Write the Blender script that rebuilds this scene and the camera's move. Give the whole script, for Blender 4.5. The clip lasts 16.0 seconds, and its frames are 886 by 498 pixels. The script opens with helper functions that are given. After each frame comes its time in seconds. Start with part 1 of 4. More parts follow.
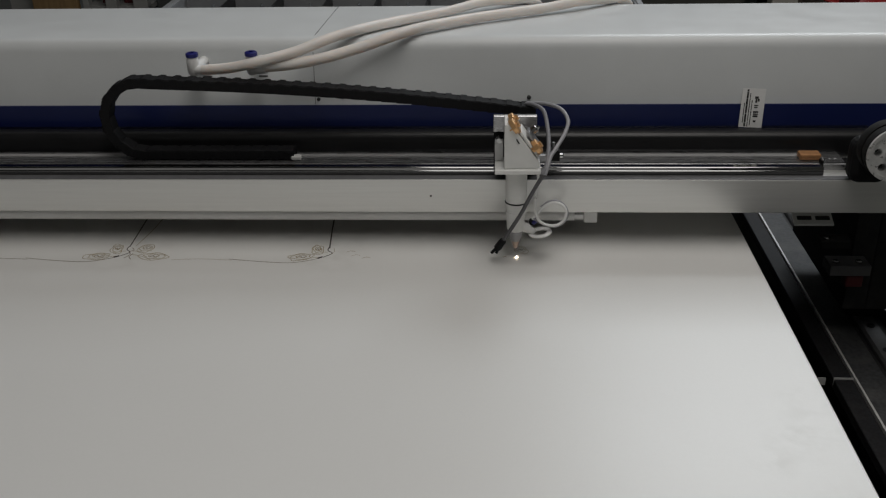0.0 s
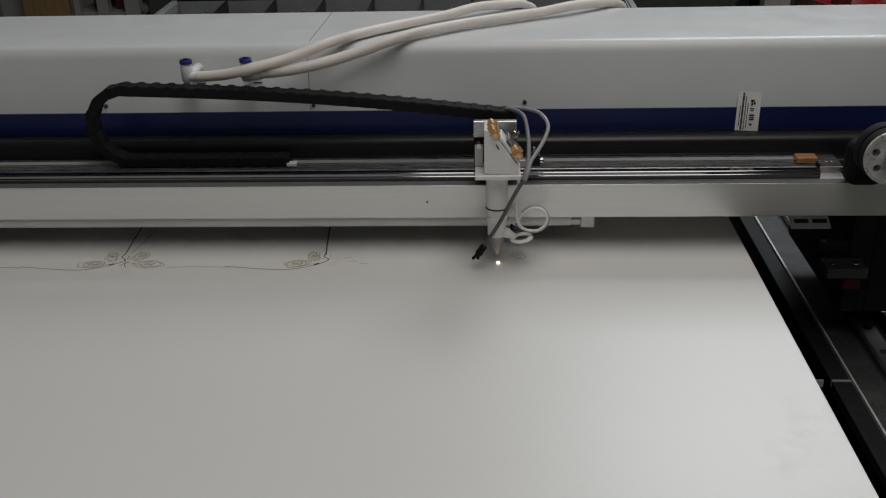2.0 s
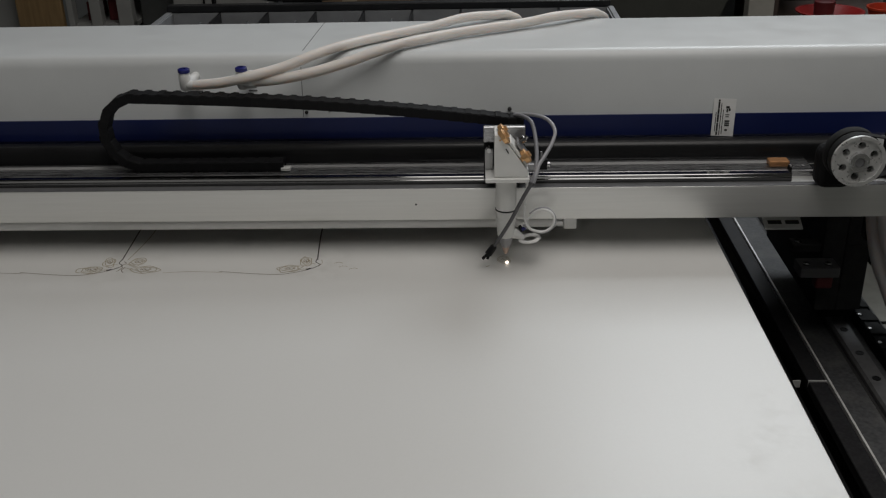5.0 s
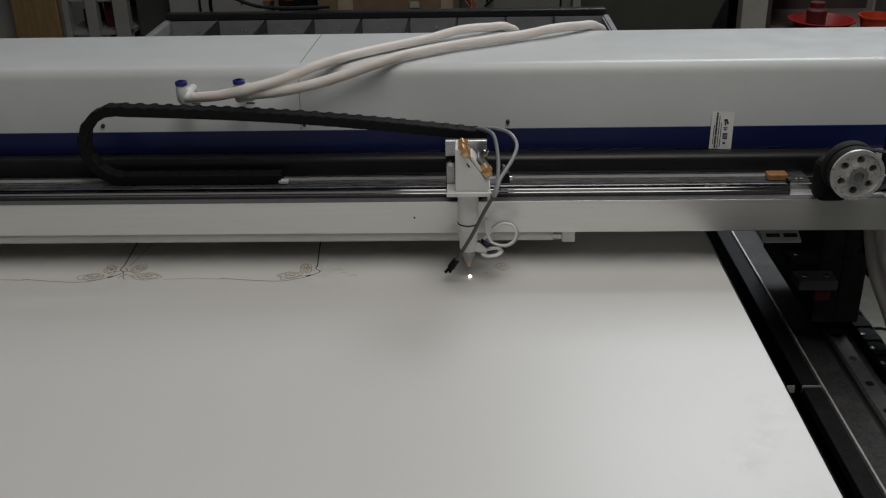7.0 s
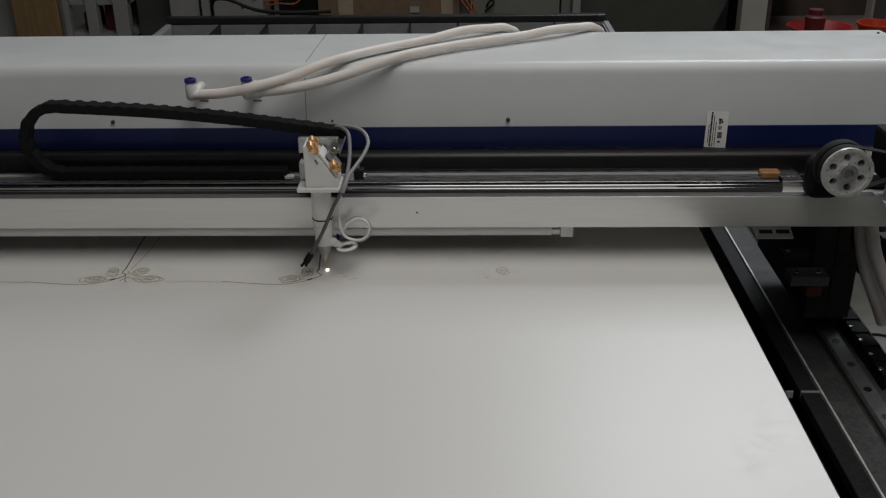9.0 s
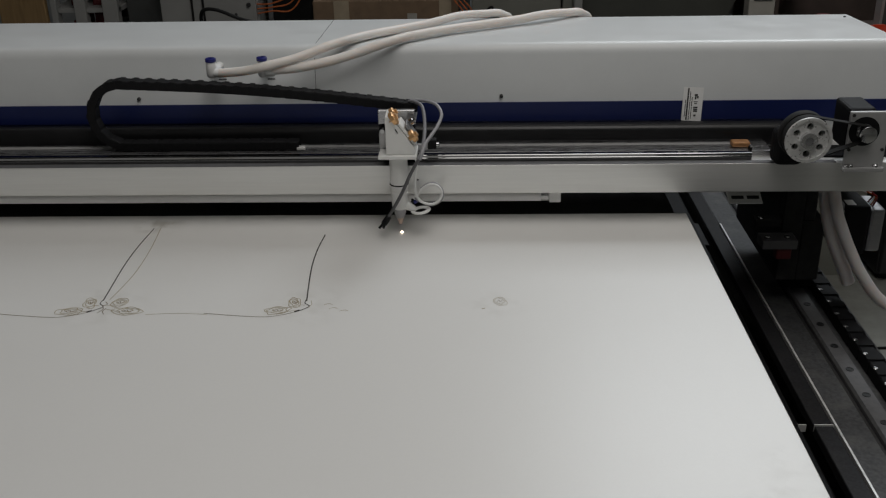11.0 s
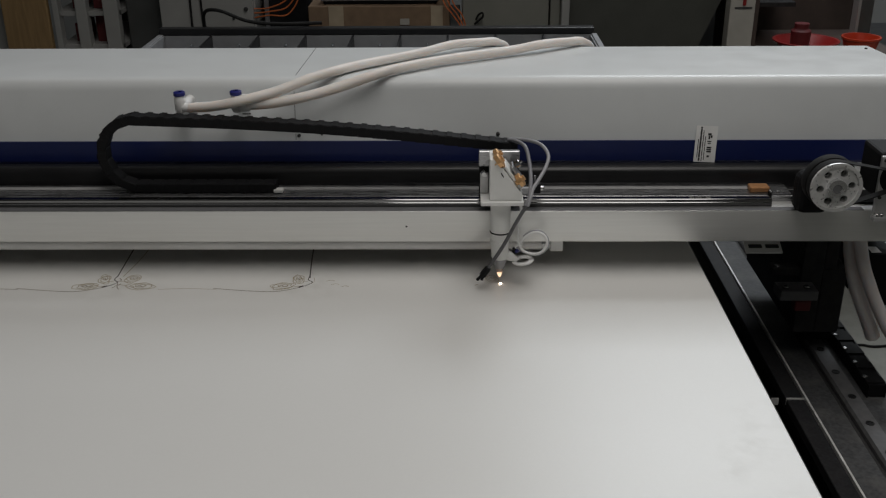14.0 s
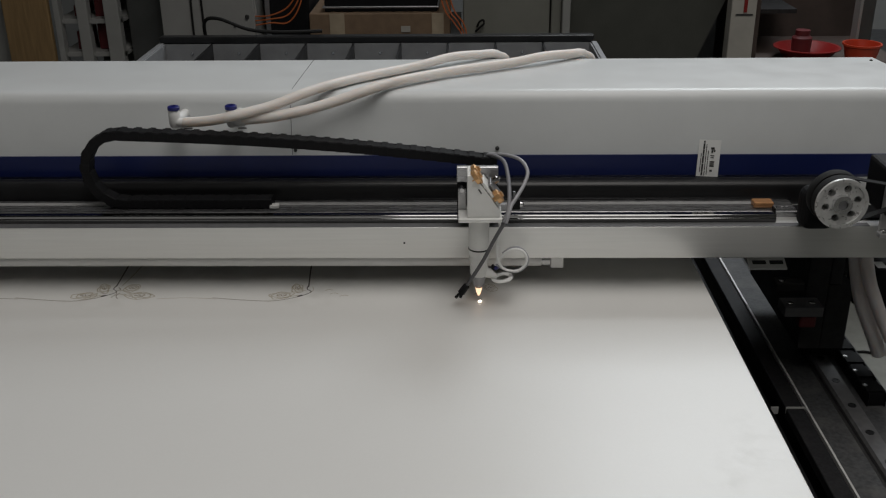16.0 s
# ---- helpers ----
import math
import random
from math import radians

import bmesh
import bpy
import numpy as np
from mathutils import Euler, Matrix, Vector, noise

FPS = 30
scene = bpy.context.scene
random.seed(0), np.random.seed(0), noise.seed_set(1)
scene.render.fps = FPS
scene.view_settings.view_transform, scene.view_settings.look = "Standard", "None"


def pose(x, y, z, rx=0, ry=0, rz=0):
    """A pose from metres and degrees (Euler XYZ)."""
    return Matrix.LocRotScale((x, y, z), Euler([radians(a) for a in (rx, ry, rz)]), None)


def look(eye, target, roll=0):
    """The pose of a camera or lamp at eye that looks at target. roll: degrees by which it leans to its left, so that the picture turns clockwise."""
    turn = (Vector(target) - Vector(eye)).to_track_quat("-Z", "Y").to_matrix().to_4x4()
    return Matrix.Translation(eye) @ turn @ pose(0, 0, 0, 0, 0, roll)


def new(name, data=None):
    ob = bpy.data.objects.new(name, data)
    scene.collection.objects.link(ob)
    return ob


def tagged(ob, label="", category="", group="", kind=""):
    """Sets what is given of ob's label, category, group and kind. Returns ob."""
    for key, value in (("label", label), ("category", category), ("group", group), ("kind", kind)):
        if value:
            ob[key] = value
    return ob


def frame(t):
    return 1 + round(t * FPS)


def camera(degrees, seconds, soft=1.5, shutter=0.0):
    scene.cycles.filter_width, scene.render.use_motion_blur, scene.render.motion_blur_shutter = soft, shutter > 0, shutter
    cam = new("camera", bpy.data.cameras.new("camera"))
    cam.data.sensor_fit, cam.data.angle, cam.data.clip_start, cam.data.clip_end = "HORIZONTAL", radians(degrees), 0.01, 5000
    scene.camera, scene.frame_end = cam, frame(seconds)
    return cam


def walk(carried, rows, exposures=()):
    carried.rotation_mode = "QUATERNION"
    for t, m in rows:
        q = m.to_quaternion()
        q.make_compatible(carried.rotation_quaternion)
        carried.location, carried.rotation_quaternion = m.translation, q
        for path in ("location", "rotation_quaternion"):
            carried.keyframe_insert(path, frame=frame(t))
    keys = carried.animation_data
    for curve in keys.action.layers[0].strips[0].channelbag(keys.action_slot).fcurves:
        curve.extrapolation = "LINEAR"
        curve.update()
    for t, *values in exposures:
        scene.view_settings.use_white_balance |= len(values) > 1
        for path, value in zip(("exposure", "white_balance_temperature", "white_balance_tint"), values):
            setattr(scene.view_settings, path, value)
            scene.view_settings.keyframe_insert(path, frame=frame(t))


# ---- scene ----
# The top of the white sheet is z = 0; x runs along the gantry, y away from the camera.
cam = camera(47.95, 16.0, soft=1.2)


def eye(x, y, z, yaw, down, roll):
    return pose(x, y, z, 90 - down, 0, -yaw) @ pose(0, 0, 0, 0, 0, -roll)


walk(cam, [
    (0.0, eye(-0.0258, -1.0402, 0.5186, -3.29, 25.99, 1.18)),
    (0.5, eye(-0.0270, -1.0413, 0.5209, -3.08, 25.97, 1.37)),
    (1.0, eye(-0.0302, -1.0367, 0.5176, -2.71, 25.82, 1.45)),
    (1.5, eye(-0.0294, -1.0285, 0.5376, -2.96, 26.72, 1.60)),
    (2.0, eye(-0.0305, -1.0360, 0.5198, -2.84, 25.83, 1.44)),
    (2.5, eye(-0.0296, -1.0401, 0.5189, -2.96, 25.74, 1.48)),
    (3.0, eye(-0.0298, -1.0354, 0.5279, -2.69, 25.99, 1.58)),
    (3.5, eye(-0.0231, -1.0423, 0.5330, -2.70, 26.02, 1.59)),
    (4.0, eye(-0.0245, -1.0535, 0.5295, -2.44, 25.61, 1.40)),
    (6.5, eye(-0.0222, -1.0828, 0.5384, -2.18, 25.20, 1.38)),
    (7.0, eye(-0.0306, -1.0829, 0.5389, -1.86, 25.01, 1.17)),
    (7.5, eye(-0.0313, -1.0833, 0.5376, -1.85, 24.72, 1.10)),
    (8.0, eye(-0.0328, -1.0924, 0.5409, -1.83, 24.71, 1.06)),
    (8.5, eye(-0.0343, -1.0945, 0.5399, -1.81, 24.62, 0.97)),
    (9.0, eye(-0.0351, -1.0879, 0.5411, -1.68, 24.76, 0.82)),
    (9.5, eye(-0.0265, -1.0476, 0.5367, -1.98, 24.62, 0.89)),
    (10.0, eye(-0.0292, -1.0135, 0.5503, -1.76, 25.13, 1.02)),
    (10.2, eye(-0.0290, -1.0099, 0.5430, -1.82, 24.62, 1.06)),
    (12.3, eye(-0.0244, -1.0343, 0.5540, -1.64, 25.15, 0.81)),
    (12.5, eye(-0.0272, -1.0366, 0.5480, -1.51, 24.96, 0.74)),
    (13.0, eye(-0.0342, -1.0577, 0.5454, -1.17, 24.69, 0.51)),
    (13.5, eye(-0.0329, -1.0901, 0.5350, -1.06, 24.13, 0.50)),
    (14.0, eye(-0.0359, -1.1026, 0.5411, -0.98, 24.03, 0.44)),
    (14.5, eye(-0.0341, -1.1039, 0.5453, -1.05, 23.90, 0.40)),
    (15.0, eye(-0.0344, -1.1024, 0.5440, -1.10, 23.71, 0.42)),
    (15.5, eye(-0.0313, -1.1014, 0.5441, -1.19, 23.68, 0.56)),
    (16.0, eye(-0.0305, -1.1006, 0.5456, -1.17, 23.73, 0.56)),
], exposures=((0.0, -0.03), (10.0, 0.0), (12.5, -0.02), (13.5, -0.01), (14.5, 0.12), (16.0, 0.13)))

# where the laser head stands along the gantry, and the gantry along its rails: seconds, x, y
TRAVEL = [
    (0.0, 0.0000, -0.0000),
    (0.5, -0.0079, -0.0006),
    (1.0, 0.0003, -0.0002),
    (1.5, -0.0214, 0.0028),
    (2.0, -0.0182, -0.0015),
    (2.5, -0.0260, -0.0044),
    (3.0, -0.0009, 0.0197),
    (3.5, 0.0134, 0.0252),
    (4.0, 0.0090, 0.0243),
    (6.5, 0.0033, -0.0095),
    (7.0, -0.0337, -0.0074),
    (7.5, -0.1149, -0.0045),
    (8.0, -0.1774, -0.0150),
    (8.5, -0.2059, -0.0054),
    (9.0, -0.2119, 0.0223),
    (9.5, -0.2040, 0.1006),
    (10.0, -0.2045, 0.1825),
    (10.2, -0.2077, 0.2180),
    (11.2, -0.1000, 0.2200),
    (12.3, 0.0136, 0.2123),
    (12.5, 0.0119, 0.1834),
    (13.0, 0.0111, 0.1159),
    (13.5, 0.0156, 0.0371),
    (14.0, 0.0158, 0.0038),
    (14.5, 0.0159, -0.0083),
    (15.0, 0.0083, -0.0123),
    (15.5, -0.0002, -0.0149),
    (16.0, -0.0085, -0.0188),
]


def travel(t):
    """Head x and gantry y at t seconds, smooth between the rows."""
    ts = [r[0] for r in TRAVEL]
    i = min(max(int(np.searchsorted(ts, t, "right")) - 1, 0), len(ts) - 2)
    out = []
    for k in (1, 2):
        def slope(j):
            a, b = max(j - 1, 0), min(j + 1, len(ts) - 1)
            return (TRAVEL[b][k] - TRAVEL[a][k]) / (ts[b] - ts[a])
        d = ts[i + 1] - ts[i]
        u = (t - ts[i]) / d
        p0, p1, m0, m1 = TRAVEL[i][k], TRAVEL[i + 1][k], slope(i) * d, slope(i + 1) * d
        out.append((2 * u**3 - 3 * u**2 + 1) * p0 + (u**3 - 2 * u**2 + u) * m0 + (3 * u**2 - 2 * u**3) * p1 + (u**3 - u**2) * m1)
    return out


# ---- light ----
world = bpy.data.worlds.new("workshop_air")
scene.world = world
world.use_nodes = True
world.node_tree.nodes["Background"].inputs[0].default_value = (0.75, 0.85, 1.0, 1)
world.node_tree.nodes["Background"].inputs[1].default_value = 0.05


def unseen_lamp(x, y, z, sx, sy, power, color, target=None):
    d = bpy.data.lights.new("unseen_lamp_light", "AREA")
    d.shape, d.size, d.size_y, d.energy, d.color = "RECTANGLE", sx, sy, power, color
    ob = new("unseen_lamp_light", d)
    ob.matrix_world = look((x, y, z), target or (x, y + 0.001, z - 1))
    return ob


# unseen source behind the gantry, placed to suit the highlights on sheet and rail
unseen_lamp(1.12, 2.40, 2.15, 1.5, 1.45, 47.0, (0.90, 0.955, 1.0))
# weak fill added from the left front for the face of the cover
unseen_lamp(-1.3, -3.1, 2.1, 1.8, 0.7, 1.0, (1.0, 0.985, 0.96), (-0.5, 0.1, 0.1))
# overhead fill added to brighten the sheet and beam near the gantry
unseen_lamp(0.30, -0.58, 2.2, 1.15, 2.3, 25.8, (1.0, 0.965, 0.925))


# ---- materials ----
def mat(name, color, rough=0.5, metal=0.0, grain=0.0, scale=60.0, bump=0.0, stain=0.0, stain_scale=6.0, stain_color=None,
        stretch=None, rough_var=0.0, spec=0.5, transmission=0.0, soft_depth=0.0, emit=None, strength=0.0):
    m = bpy.data.materials.new(name)
    m.use_nodes = True
    nt = m.node_tree
    b = nt.nodes["Principled BSDF"]
    b.inputs["Roughness"].default_value = rough
    b.inputs["Metallic"].default_value = metal
    b.inputs["Specular IOR Level"].default_value = spec
    b.inputs["Transmission Weight"].default_value = transmission
    b.inputs["Base Color"].default_value = (*color, 1)
    if soft_depth:
        b.inputs["Subsurface Weight"].default_value = 0.7
        b.inputs["Subsurface Radius"].default_value = (1.0, 0.85, 0.75)
        b.inputs["Subsurface Scale"].default_value = soft_depth
    if emit:
        b.inputs["Emission Color"].default_value = (*emit, 1)
        b.inputs["Emission Strength"].default_value = strength
    tc = nt.nodes.new("ShaderNodeTexCoord")
    mp = nt.nodes.new("ShaderNodeMapping")
    nt.links.new(tc.outputs["Object"], mp.inputs[0])
    if stretch:
        mp.inputs["Scale"].default_value = stretch
    fine = nt.nodes.new("ShaderNodeTexNoise")
    fine.inputs["Scale"].default_value = scale
    fine.inputs["Detail"].default_value = 4
    nt.links.new(mp.outputs[0], fine.inputs["Vector"])
    last = None
    if grain or stain:
        mul = nt.nodes.new("ShaderNodeMix")
        mul.data_type, mul.blend_type = "RGBA", "MULTIPLY"
        mul.inputs["Factor"].default_value = 1.0
        mul.inputs["A"].default_value = (*color, 1)
        ramp = nt.nodes.new("ShaderNodeMapRange")
        ramp.inputs["From Min"].default_value, ramp.inputs["From Max"].default_value = 0.3, 0.7
        ramp.inputs["To Min"].default_value, ramp.inputs["To Max"].default_value = 1 - grain, 1 + grain
        nt.links.new(fine.outputs["Fac"], ramp.inputs["Value"])
        nt.links.new(ramp.outputs[0], mul.inputs["B"])
        last = mul.outputs["Result"]
        if stain:
            big = nt.nodes.new("ShaderNodeTexNoise")
            big.inputs["Scale"].default_value = stain_scale
            big.inputs["Detail"].default_value = 6
            nt.links.new(tc.outputs["Object"], big.inputs["Vector"])
            r2 = nt.nodes.new("ShaderNodeMapRange")
            r2.inputs["From Min"].default_value, r2.inputs["From Max"].default_value = 0.5, 0.75
            r2.inputs["To Min"].default_value, r2.inputs["To Max"].default_value = 0, stain
            nt.links.new(big.outputs["Fac"], r2.inputs["Value"])
            mx = nt.nodes.new("ShaderNodeMix")
            mx.data_type = "RGBA"
            nt.links.new(r2.outputs[0], mx.inputs["Factor"])
            nt.links.new(last, mx.inputs["A"])
            mx.inputs["B"].default_value = (*(stain_color or [k * 0.5 for k in color]), 1)
            last = mx.outputs["Result"]
        nt.links.new(last, b.inputs["Base Color"])
    if rough_var:
        rr = nt.nodes.new("ShaderNodeMapRange")
        rr.inputs["From Min"].default_value, rr.inputs["From Max"].default_value = 0.3, 0.7
        rr.inputs["To Min"].default_value, rr.inputs["To Max"].default_value = max(rough - rough_var, 0.02), rough + rough_var
        nt.links.new(fine.outputs["Fac"], rr.inputs["Value"])
        nt.links.new(rr.outputs[0], b.inputs["Roughness"])
    if bump:
        bp = nt.nodes.new("ShaderNodeBump")
        bp.inputs["Strength"].default_value = bump
        bp.inputs["Distance"].default_value = 0.001
        nt.links.new(fine.outputs["Fac"], bp.inputs["Height"])
        nt.links.new(bp.outputs[0], b.inputs["Normal"])
    return m


SHEET = mat("white_laminate", (0.75, 0.745, 0.725), 0.37, spec=0.78, grain=0.006, scale=260, stain=0.06, stain_scale=9, stain_color=(0.64, 0.62, 0.59))


def smudges(m, spots, color):
    """Soft dirty patches on a surface: (x, y, radius, strength)."""
    nt = m.node_tree
    b = nt.nodes["Principled BSDF"]
    tc = nt.nodes.new("ShaderNodeTexCoord")
    nz = nt.nodes.new("ShaderNodeTexNoise")
    nz.inputs["Scale"].default_value, nz.inputs["Detail"].default_value = 45, 5
    nt.links.new(tc.outputs["Object"], nz.inputs["Vector"])
    lo = nt.nodes.new("ShaderNodeMapRange")
    lo.inputs["From Min"].default_value, lo.inputs["From Max"].default_value = 0.42, 0.66
    nt.links.new(nz.outputs["Fac"], lo.inputs["Value"])
    last = b.inputs["Base Color"].links[0].from_socket
    for x, y, r, k in spots:
        d = nt.nodes.new("ShaderNodeVectorMath")
        d.operation = "DISTANCE"
        d.inputs[1].default_value = (x, y, 0)
        nt.links.new(tc.outputs["Object"], d.inputs[0])
        f = nt.nodes.new("ShaderNodeMapRange")
        f.interpolation_type = "SMOOTHSTEP"
        f.inputs["From Min"].default_value, f.inputs["From Max"].default_value = r, 0
        f.inputs["To Max"].default_value = k
        nt.links.new(d.outputs["Value"], f.inputs["Value"])
        t = nt.nodes.new("ShaderNodeMath")
        t.operation = "MULTIPLY"
        nt.links.new(f.outputs[0], t.inputs[0])
        nt.links.new(lo.outputs[0], t.inputs[1])
        mx = nt.nodes.new("ShaderNodeMix")
        mx.data_type = "RGBA"
        nt.links.new(t.outputs[0], mx.inputs["Factor"])
        nt.links.new(last, mx.inputs["A"])
        mx.inputs["B"].default_value = (*color, 1)
        last = mx.outputs["Result"]
    nt.links.new(last, b.inputs["Base Color"])


smudges(SHEET, [(-0.462, 0.252, 0.045, 0.75), (-0.462, 0.012, 0.075, 0.22), (-0.222, 0.012, 0.070, 0.20), (0.0, 0.015, 0.05, 0.18),
                (0.238, -0.335, 0.05, 0.18), (0.205, -0.372, 0.03, 0.18), (0.255, -0.285, 0.04, 0.15), (0.245, -0.43, 0.05, 0.15)], (0.36, 0.34, 0.29))
COVER = mat("white_enamel", (0.655, 0.675, 0.68), 0.36, spec=0.4, grain=0.02, scale=25, bump=0.05, stain=0.06, stain_scale=5, rough_var=0.04)
BEAM = mat("silver_anodised_aluminium", (0.80, 0.80, 0.78), 0.31, 0.64, grain=0.025, scale=40, stretch=(0.25, 8, 8), rough_var=0.012)
POLISH = mat("polished_aluminium", (0.74, 0.74, 0.75), 0.24, 0.95, grain=0.08, scale=150, rough_var=0.08)
STEEL = mat("ground_steel", (0.50, 0.50, 0.50), 0.22, 1.0, grain=0.06, scale=50, stretch=(0.4, 10, 10), rough_var=0.06)
RAIL = mat("polished_rail_steel", (0.24, 0.24, 0.24), 0.09, 1.0, grain=0.06, scale=30, stretch=(0.3, 4, 4), rough_var=0.02)
DULL = mat("grey_aluminium", (0.34, 0.34, 0.35), 0.42, 0.8, grain=0.08, scale=50, stretch=(0.5, 8, 8), rough_var=0.08)
BLUE = mat("dark_blue_film", (0.004, 0.011, 0.080), 0.4, grain=0.06, scale=30)
BLACKG = mat("gloss_black_paint", (0.010, 0.010, 0.011), 0.36, grain=0.2, scale=30, rough_var=0.04, spec=0.35)
BLACK = mat("black_plastic", (0.009, 0.009, 0.010), 0.6, spec=0.15, grain=0.15, scale=80, bump=0.1)
RUBBER = mat("black_rubber", (0.008, 0.008, 0.008), 0.75, spec=0.3, grain=0.15, scale=120, bump=0.2)
FRAME = mat("black_painted_steel", (0.026, 0.026, 0.028), 0.5, grain=0.3, scale=260, stain=0.35, stain_scale=30, stain_color=(0.050, 0.048, 0.046), rough_var=0.04, spec=0.12)
BEAMTOP = mat("dusty_black_steel", (0.074, 0.075, 0.078), 0.52, grain=0.35, scale=190, bump=0.35, stain=0.6, stain_scale=26, stain_color=(0.14, 0.137, 0.132), rough_var=0.10, spec=0.22)
PULLEY = mat("cast_bright_aluminium", (0.74, 0.74, 0.73), 0.32, 0.5, grain=0.10, scale=150, bump=0.15, rough_var=0.08)
FLANGE = mat("pale_anodised_flange", (0.50, 0.50, 0.50), 0.40, 0.45, grain=0.06, scale=90)
DARKBED = mat("matt_black_bed", (0.030, 0.030, 0.031), 0.6, grain=0.25, scale=60, spec=0.2, stain=0.5, stain_scale=14, stain_color=(0.055, 0.052, 0.048))
BRIGHTM = mat("pale_bright_metal", (0.72, 0.72, 0.70), 0.4, 0.2, grain=0.15, scale=40)
WHITE = mat("white_painted_aluminium", (0.78, 0.78, 0.76), 0.4, grain=0.03, scale=60, bump=0.06)
TIP = mat("pinkish_copper", (0.52, 0.40, 0.33), 0.4, 0.6, grain=0.1, scale=120)
BRASS = mat("brass", (0.70, 0.42, 0.20), 0.38, 0.65, grain=0.12, scale=120)
COPPER = mat("copper_film", (0.46, 0.23, 0.10), 0.4, 0.3, grain=0.15, scale=90)
HOSE = mat("milky_silicone_hose", (0.75, 0.705, 0.67), 0.5, grain=0.05, scale=30, stain=0.2, stain_scale=9, stain_color=(0.74, 0.67, 0.63), soft_depth=0.012)
PVC = mat("white_plastic", (0.80, 0.80, 0.79), 0.35, grain=0.02, scale=70)
BLUEP = mat("blue_plastic_ring", (0.013, 0.016, 0.15), 0.35, grain=0.05, scale=50)
CABLEG = mat("grey_cable", (0.20, 0.20, 0.215), 0.5, grain=0.05, scale=60)
CABLED = mat("dark_grey_cable", (0.09, 0.09, 0.095), 0.5, grain=0.1, scale=60)
CABLEW = mat("pale_grey_tube", (0.34, 0.34, 0.36), 0.4, grain=0.05, scale=60)
PAPER = mat("white_paper_label", (0.80, 0.80, 0.79), 0.6, grain=0.03, scale=80)
INK = mat("black_ink", (0.03, 0.03, 0.03), 0.6, grain=0.1, scale=100)
SEAM = mat("dark_joint", (0.08, 0.08, 0.08), 0.7, grain=0.1, scale=60)
BURN = mat("burnt_brown_line", (0.20, 0.16, 0.11), 0.7, grain=0.3, scale=120)
FAINT = mat("faint_tan_scorch", (0.38, 0.325, 0.22), 0.6, grain=0.15, scale=150)
CHAR = mat("charred_line", (0.055, 0.05, 0.045), 0.8, grain=0.3, scale=150)
SPOT = mat("laser_spot_glow", (1, 0.9, 0.7), 0.5, emit=(1.0, 0.80, 0.62), strength=6.0)
FLAME = mat("flame_glow", (1, 0.7, 0.4), 0.5, emit=(1.0, 0.64, 0.42), strength=1.15)
CONCRETE = mat("grey_concrete", (0.25, 0.25, 0.225), 0.7, grain=0.12, scale=20, bump=0.3, stain=0.35, stain_scale=2.5, stain_color=(0.20, 0.20, 0.19))
# ceiling and north wall: colour darkened so that the steel reflects less light
WALLP = mat("darkened_plaster", (0.20, 0.20, 0.195), 0.8, grain=0.05, scale=12, bump=0.2, stain=0.3, stain_scale=1.5)
# the other walls: same plaster, coloured paler to bounce light into dark parts
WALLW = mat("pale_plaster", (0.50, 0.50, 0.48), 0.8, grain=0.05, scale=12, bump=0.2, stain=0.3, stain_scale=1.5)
CARD = mat("brown_cardboard", (0.20, 0.135, 0.085), 0.7, grain=0.12, scale=40, stain=0.3, stain_scale=9, stain_color=(0.22, 0.14, 0.08))
TAPE = mat("clear_tape_film", (0.40, 0.33, 0.24), 0.25, grain=0.1, scale=30)
PLY = mat("tan_board", (0.27, 0.175, 0.08), 0.6, grain=0.15, scale=20, stretch=(8, 8, 0.7))
CABW = mat("off_white_cabinet_paint", (0.31, 0.31, 0.30), 0.5, grain=0.04, scale=20, stain=0.3, stain_scale=4)
HOPPER = mat("dark_olive_steel", (0.066, 0.067, 0.058), 0.5, grain=0.1, scale=15, stain=0.3, stain_scale=3)
GREYP = mat("grey_green_sheet_metal", (0.20, 0.20, 0.175), 0.5, grain=0.06, scale=15, stain=0.3, stain_scale=3)
DKGREY = mat("dark_grey_steel", (0.065, 0.068, 0.066), 0.5, grain=0.12, scale=20, stain=0.3, stain_scale=4)
GALV = mat("galvanised_bin", (0.29, 0.295, 0.305), 0.42, 0.3, grain=0.12, scale=30, stain=0.3, stain_scale=10)
RED = mat("red_plastic", (0.23, 0.012, 0.011), 0.4, grain=0.06, scale=40)
ORANGE = mat("orange_red_plastic", (0.50, 0.050, 0.018), 0.35, grain=0.06, scale=40)
ORWIRE = mat("orange_wire", (0.48, 0.12, 0.03), 0.5, grain=0.05, scale=60)
MAROON = mat("dark_red_box", (0.11, 0.014, 0.016), 0.6, grain=0.15, scale=30)
CHANNEL = mat("brushed_grey_channel", (0.44, 0.44, 0.45), 0.28, 0.9, grain=0.10, scale=50, stretch=(0.5, 8, 8), rough_var=0.08, stain=0.2, stain_scale=14)
CLEARHOSE = mat("translucent_silicone_hose", (0.80, 0.76, 0.75), 0.4, grain=0.05, scale=30, stain=0.2, stain_scale=9, stain_color=(0.74, 0.64, 0.62), soft_depth=0.012)
POSTP = mat("warm_white_post_paint", (0.42, 0.40, 0.36), 0.55, grain=0.06, scale=25, stain=0.4, stain_scale=7)
RAILG = mat("dusty_grey_rail_steel", (0.145, 0.145, 0.148), 0.45, 0.25, spec=0.2, grain=0.15, scale=120, stain=0.3, stain_scale=25, rough_var=0.08)
STEP = mat("dull_grey_casting", (0.14, 0.14, 0.145), 0.5, 0.3, grain=0.1, scale=60)
BROWN = mat("dark_brown_board", (0.07, 0.05, 0.042), 0.7, grain=0.15, scale=20)


